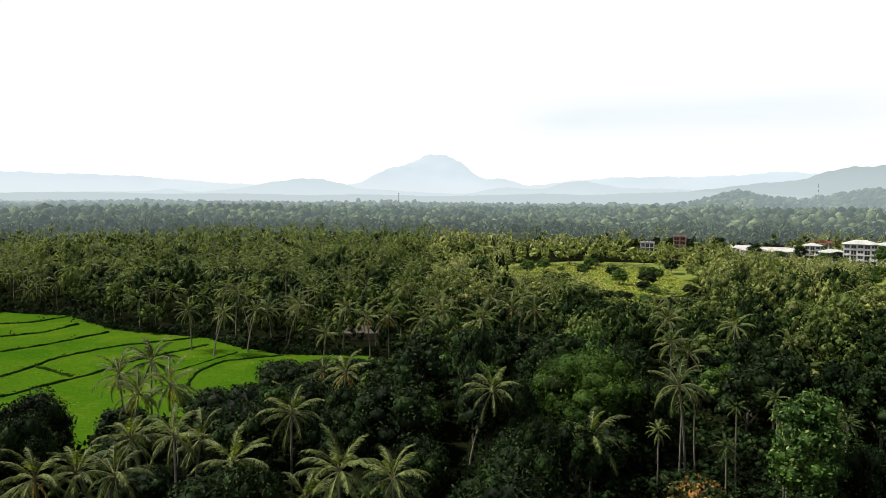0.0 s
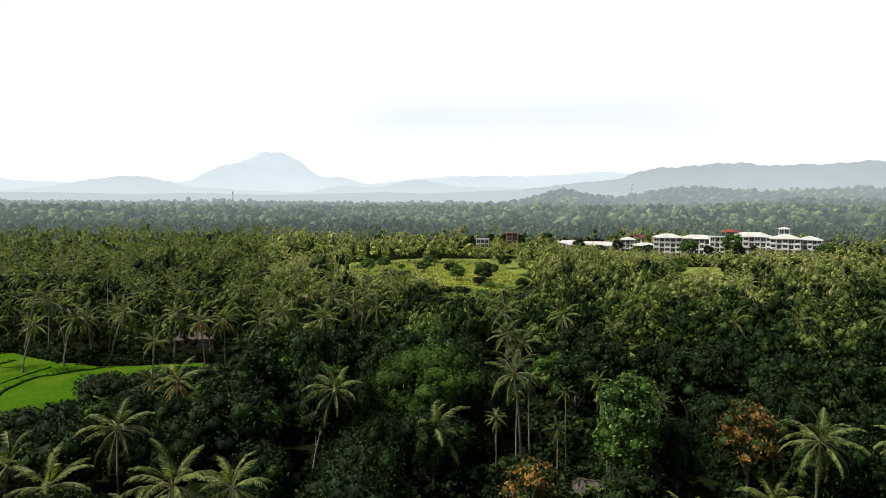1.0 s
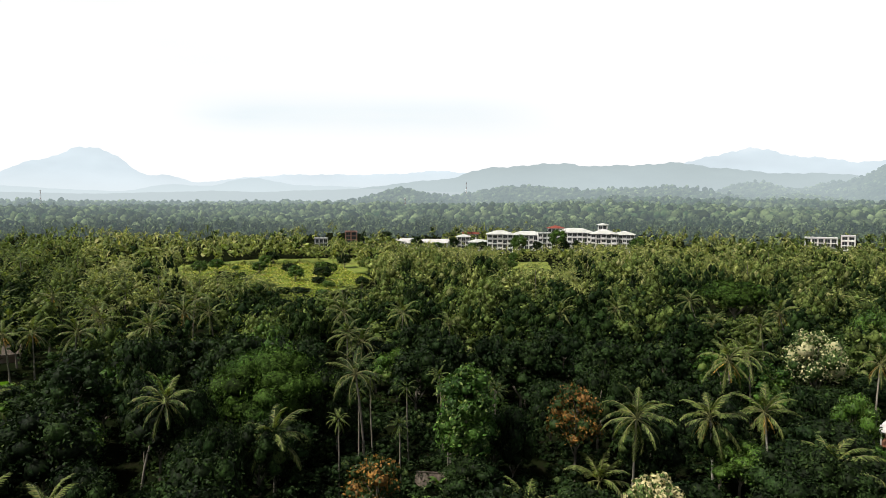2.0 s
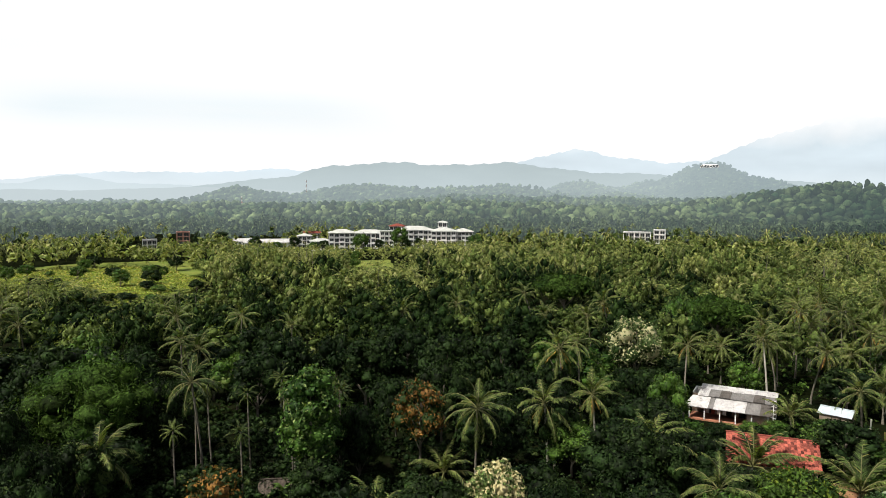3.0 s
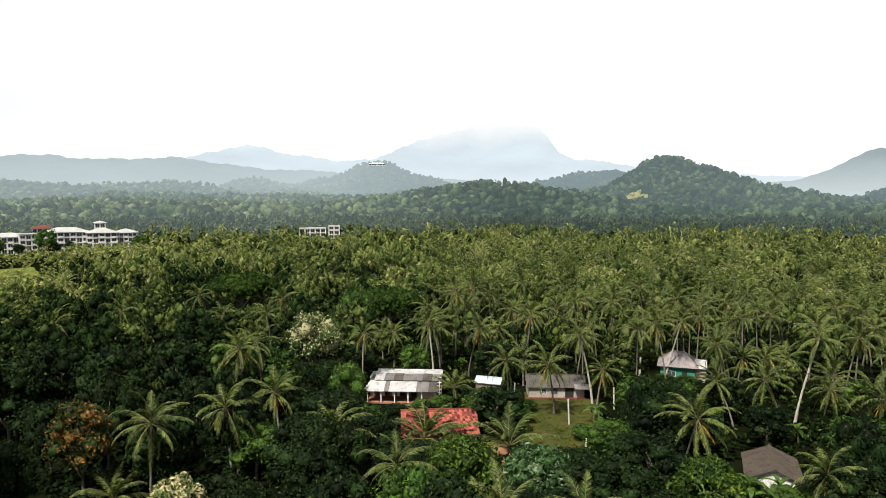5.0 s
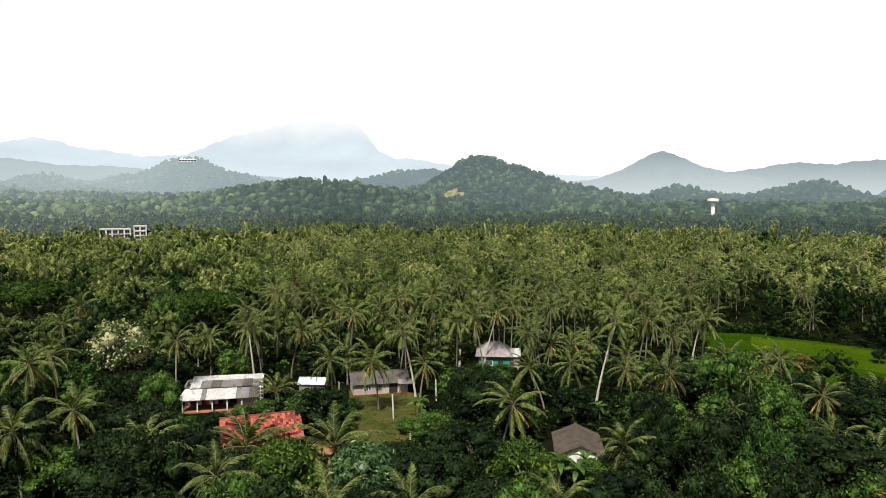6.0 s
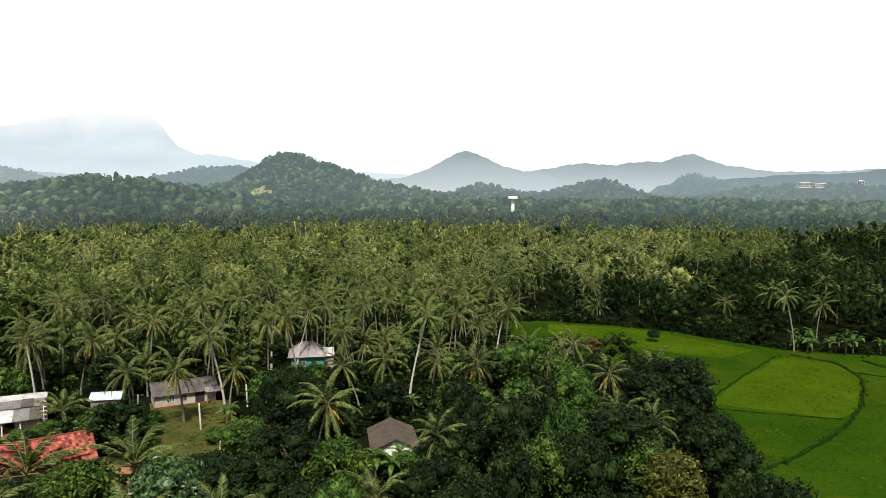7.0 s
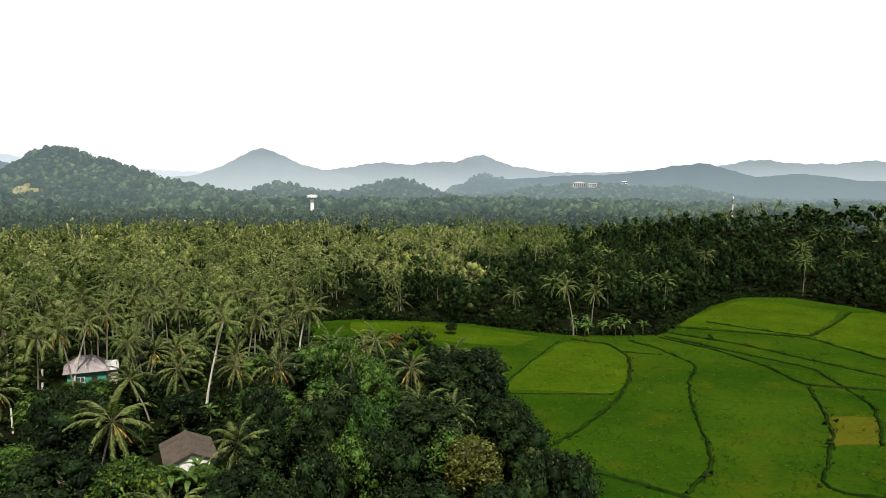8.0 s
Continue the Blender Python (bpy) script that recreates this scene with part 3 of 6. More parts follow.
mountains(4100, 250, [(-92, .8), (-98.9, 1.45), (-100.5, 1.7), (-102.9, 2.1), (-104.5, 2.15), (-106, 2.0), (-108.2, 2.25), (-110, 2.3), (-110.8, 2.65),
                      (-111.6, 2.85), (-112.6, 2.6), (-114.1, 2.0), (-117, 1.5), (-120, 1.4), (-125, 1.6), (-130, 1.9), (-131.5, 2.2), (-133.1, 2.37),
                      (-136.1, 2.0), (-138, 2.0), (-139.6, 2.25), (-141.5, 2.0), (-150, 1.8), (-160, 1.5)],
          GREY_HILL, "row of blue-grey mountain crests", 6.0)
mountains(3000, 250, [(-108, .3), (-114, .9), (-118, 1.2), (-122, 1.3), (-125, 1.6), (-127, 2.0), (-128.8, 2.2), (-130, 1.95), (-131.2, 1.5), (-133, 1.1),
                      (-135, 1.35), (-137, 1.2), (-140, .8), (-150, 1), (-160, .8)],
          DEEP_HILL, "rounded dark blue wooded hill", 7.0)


# bare earth, its colour muted to put some haze into it
BARE = surface("bare_slope", (0.17, 0.175, 0.105), (0.25, 0.245, 0.16), 0.06, 0.95, 0, 9, 0.3, None, 0.0, (0.10, 0.12, 0.05))
tagged(solid("hill_clearing", sector_sheet(-76.9, -78.7, 14, np.linspace(1190, 1238, 9), lambda x, y: ground_z(x, y) + 10 - 11 * (np.sin(x * 0.09) * np.sin(y * 0.11) > 0.35)), BARE, None, "", True),
       "bare pale slope cleared of trees on the domed hill", "clearing", "", "structure")


# ---------------------------------------------------------------- fields
FIELD = surface("rice_field", (0.028, 0.080, 0.004), (0.055, 0.112, 0.006), 0.035, 0.8, 0, 40, 0.9, None, 0.0, (0.075, 0.12, 0.008))
FIELD_DULL = surface("rice_field_dull", (0.0141, 0.0419, 0.0022), (0.0322, 0.0658, 0.0036), 0.04, 0.85, 0, 40, 0.9, None, 0.0, (0.0444, 0.0612, 0.0036))
PLOT_LIME = surface("lime_plot", (0.0302, 0.0630, 0.0024), (0.0504, 0.0869, 0.0040), 0.06, 0.85, 0, 30, 0.9, None, 0.0, (0.0448, 0.0643, 0.0032))
PLOT_GOLD = surface("golden_plot", (0.056, 0.064, 0.0048), (0.076, 0.078, 0.0072), 0.08, 0.85, 0, 30, 0.9, None, 0.0, (0.044, 0.060, 0.0048))
PLOT_DEEP = surface("deep_plot", (0.0112, 0.0365, 0.0024), (0.0213, 0.0529, 0.0032), 0.06, 0.85, 0, 30, 0.9, None, 0.0)
MEADOW = surface("meadow_grass", (0.10, 0.15, 0.022), (0.19, 0.21, 0.045), 0.05, 0.9, 0, 25, 0.6, None, 0.1, (0.07, 0.10, 0.02))
YARD = surface("yard_grass", (0.04, 0.052, 0.010), (0.075, 0.075, 0.018), 0.25, 0.95, 0, 14, 0.5, None, 0.1, (0.12, 0.065, 0.03))
BUND = surface("bund_grass", (0.005, 0.014, 0.002), (0.016, 0.034, 0.004), 0.4, 0.95, 0, 10, 0.6, None, 0.0)
DIRT = surface("red_dirt", (0.24, 0.11, 0.055), (0.34, 0.19, 0.11), 0.5, 0.95, 0, 12, 0.4, None, 0.1)

LEFT_FIELD = [(-240, 260), (-153, 213), (-126, 208), (-102, 188), (-71, 179), (-58, 168), (-47, 162), (-26, 162), (-25, 150), (-40, 141),
              (-48, 118), (-55, 100), (-62, 84), (-110, 60), (-200, 90)]
RIGHT_FIELD = [(198, -27), (198, -40), (185, -66), (160, -88), (155, -104), (153, -112), (186, -154), (200, -180), (194, -197), (165, -202), (120, -190), (40, -150),
               (20, -70), (56, -34), (80, -38), (94, -43), (118, -50), (134, -54), (150, -40), (168, -25)]
CLEARING = [(17, 350), (28, 372), (46, 384), (60, 376), (74, 380), (96, 360), (92, 328), (96, 300), (76, 268), (64, 262), (52, 240), (46, 258), (50, 284), (45, 305), (38, 318), (24, 332)]
CLEARING_2 = [(180, 350), (212, 342), (186, 292), (165, 305)]
CLEARING_3 = [(112, 290), (122, 298), (140, 280), (132, 268)]
YARD_PLAN = [(123, 46), (124, 33), (112, 29), (97, 26), (86, 33), (90, 42), (98, 38), (108, 42)]


def inside(poly, x, y):
    p = np.array(poly, float)
    x, y = np.asarray(x, float), np.asarray(y, float)
    hit = np.zeros(x.shape, bool)
    for (x0, y0), (x1, y1) in zip(p, np.roll(p, -1, 0)):
        cross = ((y0 > y) != (y1 > y)) & (x < (x1 - x0) * (y - y0) / (y1 - y0 + 1e-9) + x0)
        hit ^= cross
    return hit


def field(name, outline, material, z, label):
    """A flat planted sheet with a softly uneven rim."""
    bm = bmesh.new()
    ring_ = []
    rng = np.random.default_rng(len(outline))
    for (x0, y0), (x1, y1) in zip(outline, outline[1:] + outline[:1]):
        n = max(2, int(math.hypot(x1 - x0, y1 - y0) / 5))
        for k in range(n):
            s = k / n
            ring_.append(bm.verts.new((x0 + (x1 - x0) * s + rng.uniform(-0.7, 0.7), y0 + (y1 - y0) * s + rng.uniform(-0.7, 0.7), z)))
    f = bm.faces.new(ring_)
    if f.normal.z < 0:
        f.normal_flip()
    top = bmesh.ops.extrude_face_region(bm, geom=[f])
    for v in top["geom"]:
        if isinstance(v, bmesh.types.BMVert):
            v.co.z -= z + 0.3
    bmesh.ops.triangulate(bm, faces=bm.faces)
    return tagged(part(name, bm, material), label, "field", "", "structure")


field("rice_field", LEFT_FIELD, FIELD, 0.16, "bright green rice field divided by low bunds")
field("rice_field", RIGHT_FIELD, FIELD_DULL, 0.16, "green rice field crossed by dark grassy bunds")
PLOTS = [
    (PLOT_LIME, [(119, -53), (137, -67), (153, -84), (147, -92), (136, -90), (127, -85), (116, -77), (110, -70)], "lime green rice plot with flattened patches"),
    (PLOT_LIME, [(163, -124), (184, -156), (197, -181), (166, -189), (149, -164), (140, -148)], "light green rice plot by the far woods"),
    (PLOT_GOLD, [(87.1, -98.9), (85.0, -105.7), (74.8, -95.2), (77.2, -87.6)], "small yellowing rice plot"),
    (PLOT_DEEP, [(88, -47), (80, -50), (60, -60), (56, -40), (78, -39)], "deep green rice plot beside the trees"),
    (PLOT_LIME, [(138, -148), (114, -145), (100, -152), (120, -185), (162, -198), (163, -190), (148, -165)], "light green rice plot beyond the bund"),
    (PLOT_DEEP, [(150, -112), (136, -116), (119, -116), (112, -121), (131, -118)], "dark green strip of young rice"),
    (PLOT_LIME, [(194, -38), (183, -64), (160, -80), (152, -70), (166, -50), (178, -36)], "rough light green pasture at the wood's edge")]
for material, outline, label in PLOTS:
    field("rice_plot", outline, material, 0.2, label)
field("meadow", [(8, 340), (18, 394), (60, 416), (112, 406), (132, 362), (100, 326)], MEADOW, 0.5, "light grassy ground under the palms behind the meadow")
field("meadow", CLEARING, MEADOW, 0.9, "sunlit yellow-green meadow among scattered trees")
field("meadow", CLEARING_2, MEADOW, 0.7, "sunlit light green meadow below the hotel")
field("meadow", CLEARING_3, MEADOW, 0.7, "small green meadow between dark trees")
field("yard", YARD_PLAN, YARD, 0.12, "worn grass yard with bare red earth in front of a house")
field("path", [(94, 42), (97, 39), (88, 33), (84, 34), (82, 38)], DIRT, 0.17, "bare reddish dirt path beside the tiled house")

BUNDS = [
    [(89, -46), (92, -51), (100, -62), (108, -71), (116, -78), (127, -86), (136, -91), (147, -93), (155, -87)],
    [(89, -46), (80, -48), (76, -51), (71, -54), (60, -62)],
    [(70, -56), (76, -65), (83, -70), (96, -78), (112, -89), (123, -100), (139, -102), (149, -100)],
    [(102, -109), (90, -100), (81, -92), (71, -80), (67, -74), (64, -75), (50, -90)],
    [(150, -110), (135, -114), (118, -114), (104, -110), (96, -122), (80, -140)],
    [(151, -112), (131, -117), (113, -122), (100, -116), (90, -111), (81, -102), (75, -95)],
    [(154, -116), (138, -124), (119, -128), (104, -131), (85, -150)],
    [(164, -136), (152, -141), (139, -148), (148, -165), (164, -191)],
    [(161, -122), (138, -147), (114, -144), (90, -160)]]
BUNDS_FINE = [
    [(139, -92), (134, -99)], [(117, -50), (110, -71)], [(120, -52), (138, -68), (154, -83)], [(-66, 141), (-58, 163)]]
BUNDS_LEFT = [
    [(-160, 180), (-138, 193), (-130, 196), (-126, 208)], [(-150, 155), (-126, 175), (-118, 182), (-116, 195)],
    [(-140, 135), (-114, 158), (-108, 167), (-101, 184)], [(-125, 112), (-98, 136), (-97, 146), (-97, 154), (-90, 167), (-74, 179)],
    [(-110, 100), (-88, 123), (-86, 129), (-81, 140), (-78, 153), (-68, 171)], [(-57, 131), (-60, 144), (-58, 154), (-46, 161)],
    [(-97, 146), (-84, 138)]]


def bund(points, width, tall, seed):
    """A low earth bank with grass on it, uneven in width and height."""
    rng = np.random.default_rng(seed)
    p = np.array(points, float)
    dense = []
    for a, b in zip(p, p[1:]):
        n = max(2, int(np.linalg.norm(b - a) / 1.5))
        dense += [a + (b - a) * k / n for k in range(n)]
    p = np.array(dense + [p[-1]])
    for _ in range(3):
        p[1:-1] = 0.5 * p[1:-1] + 0.25 * (p[:-2] + p[2:])
    p += rng.normal(0, 0.12, p.shape)
    t = unit(np.gradient(p, axis=0))
    n = np.stack([-t[:, 1], t[:, 0]], -1)
    w = width * rng.uniform(0.7, 1.3, len(p))[:, None]
    h = tall * rng.uniform(0.6, 1.4, len(p))
    rows = []
    for off, up in ((-0.5, 0.0), (-0.32, 0.8), (0, 1.0), (0.3, 0.8), (0.5, 0.0)):
        q = p + n * w * off
        rows.append(np.stack([q[:, 0], q[:, 1], 0.1 + h * up], -1))
    v = np.stack(rows, 1).reshape(-1, 3)
    i = np.arange(len(p) - 1)[:, None] * 5 + np.arange(4)[None]
    f = np.stack([i, i + 1, i + 6, i + 5], -1).reshape(-1, 4)
    return v, f


for k, line in enumerate(BUNDS):
    tagged(solid("field_bund", bund(line, 0.6, 0.38, k), BUND), "dark grassy earth bund between rice plots", "bund", "field bunds", "structure")
for k, line in enumerate(BUNDS_FINE):
    tagged(solid("field_bund", bund(line, 0.45, 0.25, 30 + k), BUND), "narrow grassy bund between rice plots", "bund", "field bunds", "structure")
for k, line in enumerate(BUNDS_LEFT):
    tagged(solid("field_bund", bund(line, 0.7, 0.4, 60 + k), BUND), "dark grassy earth bund between rice plots", "bund", "field bunds", "structure")


# ---------------------------------------------------------------- woods: where things grow
OPEN = [LEFT_FIELD, RIGHT_FIELD, CLEARING, CLEARING_2, CLEARING_3, YARD_PLAN]
# plan circles that stay free: houses, the hotel, single trees
FREE = [(160, -101, 8), (109, 66, 9), (90, 48, 8), (123, 41, 8), (147, 22, 8), (98, 3.5, 8), (119, 53, 4), (-32, 182, 7), (223, 418, 12), (251, 432, 14), (268, 405, 26), (290, 393, 20), (308, 393, 14), (214, 434, 12),
        (211, 453, 9), (190, 462, 22), (176, 476, 12), (120, 506, 10), (153, 539, 8), (434, 321, 8), (440, 345, 14), (*spot(-98.1, 900), 8)]
# low growth in front of the houses: the way a view opens between them and the hovering camera
VIEWS = [(104, 65, 8, 0.5), (89, 46, 7, 1.0), (120, 40, 7.5, 0.3), (145, 22, 6, 0.8), (110, 58, 4, 0.8), (96, 4, 5, 2.0), (118, 53, 3.5, 1.5), (112, 33, 7, 0.2), (104, 33, 7, 0.2), (98, 31, 5, 0.2),
         (-80, 130, 30, 0.5), (-34, 158, 14, 0.3), (-108, 150, 30, 0.2), (-50, 130, 8, 1.0),
         (120, -75, 14, 0.3), (150, -70, 18, 0.3), (95, -60, 10, 0.3), (80, -75, 14, 0.3), (120, -115, 30, 0.3), (90, -110, 30, 0.3),
         (56, 258, 10, 0.4), (70, 285, 20, 0.4), (72, 320, 26, 0.4), (40, 345, 24, 0.4), (195, 325, 14, 0.6), (175, -35, 12, 0.5),
         (222, 417, 12, 3.5), (262, 408, 16, 4.5), (300, 390, 18, 4.5), (*spot(-98.1, 900), 20, 9.5), (190, 458, 24, 3.5), (119, 505, 8, 2.5), (153, 538, 8, 3.0), (250, 425, 12, 3.0),
         (213, 435, 10, 2.0), (432, 322, 9, 5.0), (440, 345, 10, 6.0)]
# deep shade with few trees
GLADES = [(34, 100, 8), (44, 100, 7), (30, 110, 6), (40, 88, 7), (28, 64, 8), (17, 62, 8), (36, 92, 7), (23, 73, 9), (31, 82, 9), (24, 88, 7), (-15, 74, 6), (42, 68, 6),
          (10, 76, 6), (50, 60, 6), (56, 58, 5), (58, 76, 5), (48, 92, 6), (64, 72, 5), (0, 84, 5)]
TAKEN = []                                      # x, y, radius of single trees


def in_glade(x, y):
    return np.any([np.hypot(x - gx, y - gy) < gr + 1.5 for gx, gy, gr in GLADES], axis=0)


def growth_limit(x, y):
    """The tallest a tree may grow here without closing a view."""
    lim = np.full(x.shape, 99.0)
    for tx, ty, half, tz in VIEWS:
        d = math.hypot(tx, ty)
        ux, uy = tx / d, ty / d
        along, off = x * ux + y * uy, np.abs(-x * uy + y * ux)
        hit = (along > 0) & (along < d) & (off < half * np.clip(along / d, 0.2, 1) + 2.0)
        lim = np.where(hit, np.minimum(lim, HOVER + (tz - HOVER) * along / d), lim)
    return lim


def scatter(r0, r1, step, seed, jitter=0.42, b0=42.0, b1=-149.0, singles=True):
    """Jittered plan positions in a ring sector, off the fields and buildings."""
    rng = np.random.default_rng(seed)
    n = int(r1 / step) + 1
    gx, gy = np.meshgrid(np.arange(-n, n + 1), np.arange(-n, n + 1))
    x = ((gx + 0.5 * (gy % 2)) * step + rng.uniform(-jitter, jitter, gx.shape) * step).ravel()
    y = (gy * step * 0.9 + rng.uniform(-jitter, jitter, gx.shape) * step).ravel()
    r = np.hypot(x, y)
    b = np.degrees(np.arctan2(-x, y))
    b = np.where(b > 120, b - 360, b)
    keep = (r > r0) & (r <= r1) & (b < b0) & (b > b1)
    x, y = x[keep], y[keep]
    for poly in OPEN:
        k = ~inside(poly, x, y)
        x, y = x[k], y[k]
    for fx, fy, fr in FREE + (TAKEN if singles else []):
        k = np.hypot(x - fx, y - fy) > fr
        x, y = x[k], y[k]
    return x, y, rng


def palm_share(x, y):
    """How far coconut outnumbers other trees, by place."""
    r = np.hypot(x, y)
    b = np.degrees(np.arctan2(-x, y))
    b = np.where(b > 120, b - 360, b)
    patch = 0.5 + 0.5 * np.sin(x * 0.031 + 0.7) * np.cos(y * 0.027 + 0.4)
    west = np.clip((b + 10) / 20, 0, 1)
    east = np.clip((-55 - b) / 12, 0, 1) * np.clip((r - 105) / 40, 0, 1)
    south = np.clip((-100 - b) / 8, 0, 1) * np.clip((300 - r) / 40, 0, 1)
    mid = np.clip((r - 260) / 120, 0, 1)
    p = 0.10 + 0.42 * west * np.clip((r - 140) / 60, 0, 1) + 0.62 * east - 0.5 * south + 0.22 * mid * (1 - east)
    p = np.where((r < 135) & (b < 3) & (b > -58), 0.03, p)
    far_south = (b < -118) & (b > -160) & (r > 220)
    return np.where(far_south, 0.12, np.clip(p * (0.65 + 0.6 * patch), 0.04, 0.9))


# ---------------------------------------------------------------- single trees
PALM_CROWNS = [mesh_of("palm_crown", *palm_crown(10 + k, 18 + k, 4.9, 36, 0.13, -0.85)) for k in range(4)]
PALM_YOUNG = [mesh_of("young_palm_crown", *palm_crown(20 + k, 15, 4.6, 32, 0.14, 0.1)) for k in range(2)]
PALM_RIBS = [mesh_of("midribs", *palm_crown(10 + k, 18 + k, 4.9, 36, 0.13, -0.85, True)) for k in range(4)]
YOUNG_RIBS = [mesh_of("midribs", *palm_crown(20 + k, 15, 4.6, 32, 0.14, 0.1, True)) for k in range(2)]
SKIRT = mesh_of("dry_frond", *frond(np.random.default_rng(33), 3.2, 0.0, -0.75, 0.5, 14, 0.15, 0.6)[0])
for me in PALM_CROWNS + PALM_YOUNG:
    me.materials.append(PALM)
SKIRT.materials.append(PALM_DRY)
for me in PALM_RIBS + YOUNG_RIBS:
    me.materials.append(MIDRIB)
PALM_STEMS = []
for k in range(6):
    arrays, tip = palm_trunk(40 + k, 10.0, (0.3, 1.0, 1.9, 3.0, 0.6, 2.4)[k])
    me = mesh_of("palm_trunk", *arrays, True)
    me.materials.append(PALM_BARK)
    PALM_STEMS.append((me, tip))
NUTS = bmesh.new()
bmesh.ops.create_icosphere(NUTS, subdivisions=1, radius=0.17, matrix=Matrix.Diagonal((1, 1, 1.25, 1)))
NUT_ME = bpy.data.meshes.new("coconut")
NUTS.to_mesh(NUT_ME)
NUTS.free()
NUT_ME.materials.append(surface("coconut_husk", (0.10, 0.11, 0.03), (0.18, 0.15, 0.05), 3.0))


def put(name, me, parent, m):
    ob = new(name, me)
    ob.parent = parent
    ob.matrix_local = m
    return ob


def coconut_palm(x, y, tall, rng, spread_=1.0, stem=None, dry=None, young=False, label=""):
    """A coconut palm whose crown stands at the given height."""
    k = int(rng.integers(6)) if stem is None else stem
    me, tip = PALM_STEMS[k]
    turn = rng.uniform(0, 360)
    z0 = float(ground_z(x, y))
    s = tall / 10.0
    lean = Matrix.Rotation(radians(turn), 4, "Z") @ Vector((tip[0], tip[1], 0))
    root = empty("coconut_palm", pose(x - lean.x, y - lean.y, z0 - 0.1),
                 label or ("young green coconut palm among shrubs" if young else "green coconut palm with a slender grey trunk"),
                 "palm tree", "coconut palms")
    put("trunk", me, root, pose(0, 0, 0, 0, 0, turn) @ Matrix.Diagonal((1, 1, s, 1)))
    pick = int(rng.integers(2 if young else 4))
    crown, ribs = (PALM_YOUNG[pick], YOUNG_RIBS[pick]) if young else (PALM_CROWNS[pick], PALM_RIBS[pick])
    top = Matrix.Translation((lean.x, lean.y, tall))
    tilt = pose(0, 0, 0, rng.uniform(-7, 7), rng.uniform(-7, 7), rng.uniform(0, 360))
    put("crown", crown, root, top @ tilt @ Matrix.Scale(spread_, 4))
    tagged(put("rib_spray", ribs, root, top @ tilt @ Matrix.Scale(spread_, 4)), "pale yellow-green leaf midribs")
    if not young and (dry if dry is not None else rng.random() < 0.4):
        for q in range(5):
            tagged(put("dry_frond", SKIRT, root, top @ pose(0, 0, 0, 0, rng.uniform(-8, 14), q * 72 + rng.uniform(-35, 35)) @ Matrix.Scale(spread_, 4)),
                   "brown hanging dead frond")
    if not young and rng.random() < 0.6:
        for q in range(3):
            put("coconut", NUT_ME, root, top @ Matrix.Translation((0.33 * math.cos(q * 2.1), 0.33 * math.sin(q * 2.1), -0.3 - 0.1 * q)))
    return root


prng = np.random.default_rng(5)
PALMS_WEST = [(-13, 64, 12), (-8, 65, 11), (-34, 75, 11), (-47, 97, 14), (-46, 91, 11), (-36, 66, 10), (-45, 67, 9), (-43, 71, 8), (2, 93, 12),
              (26, 90, 14), (-23, 84, 11), (-54, 101, 11), (-42, 92, 12), (-41, 79, 9), (-70, 164, 10), (-60, 161, 10), (-54, 166, 10),
              (-33, 149, 8), (-32, 166, 11), (-26, 160, 10), (-21, 161, 10), (-44, 169, 11), (13, 160, 12)]
PALMS_MID = [(53, 65, 12), (106, 72, 12), (152, 67, 14), (107, 44, 10), (111, 38, 9), 
             (132, 49, 13), (129, 27, 13), (126, 13, 12), (118, 5, 9), (120, -4, 8), (86, -3, 7), (138, -19, 14), (136, -13, 11)]
PALMS_EAST = [(120, -28, 11), (90, -32, 7), (111, -32, 8), (95, -29, 7), (134, 13, 11), (127, 36, 13), (208, -54, 10), (172, -104, 9),
              (183, -84, 8), (152, 11, 13), (154, 6, 13), (145, -9, 12), (143, -16, 12), (117, 12, 8)]
YOUNG_PALMS = [(38, 64, 6), (111, 56, 5), (86, 48, 5), (89, 36, 5), (62, 46, 5), (78, -9, 5), (105, -15, 6)]
for x, y, tall in PALMS_WEST + PALMS_MID + PALMS_EAST:
    coconut_palm(x, y, tall, prng, prng.uniform(0.82, 1.0))
    TAKEN.append((x, y, 3.2))
    VIEWS.append((x, y, 2.6, tall * 0.55))
for x, y, tall in YOUNG_PALMS:
    coconut_palm(x, y, tall * 0.5, prng, 1.5 if x in (86, 89) else 1.15, 0, False, True)
    TAKEN.append((x, y, 3.2))
coconut_palm(130, 24, 14, prng, 1.05, 5, True, False, "coconut palm with yellowing brown fronds")
coconut_palm(8, 164, 12, prng, 1.2, 4, True, False, "coconut palm with bright yellow dying fronds")
coconut_palm(145, 72, 14, prng, 1.0, 4, True, False, "coconut palm with brown withered fronds")
TAKEN += [(130, 24, 3), (8, 164, 4), (145, 72, 3)]


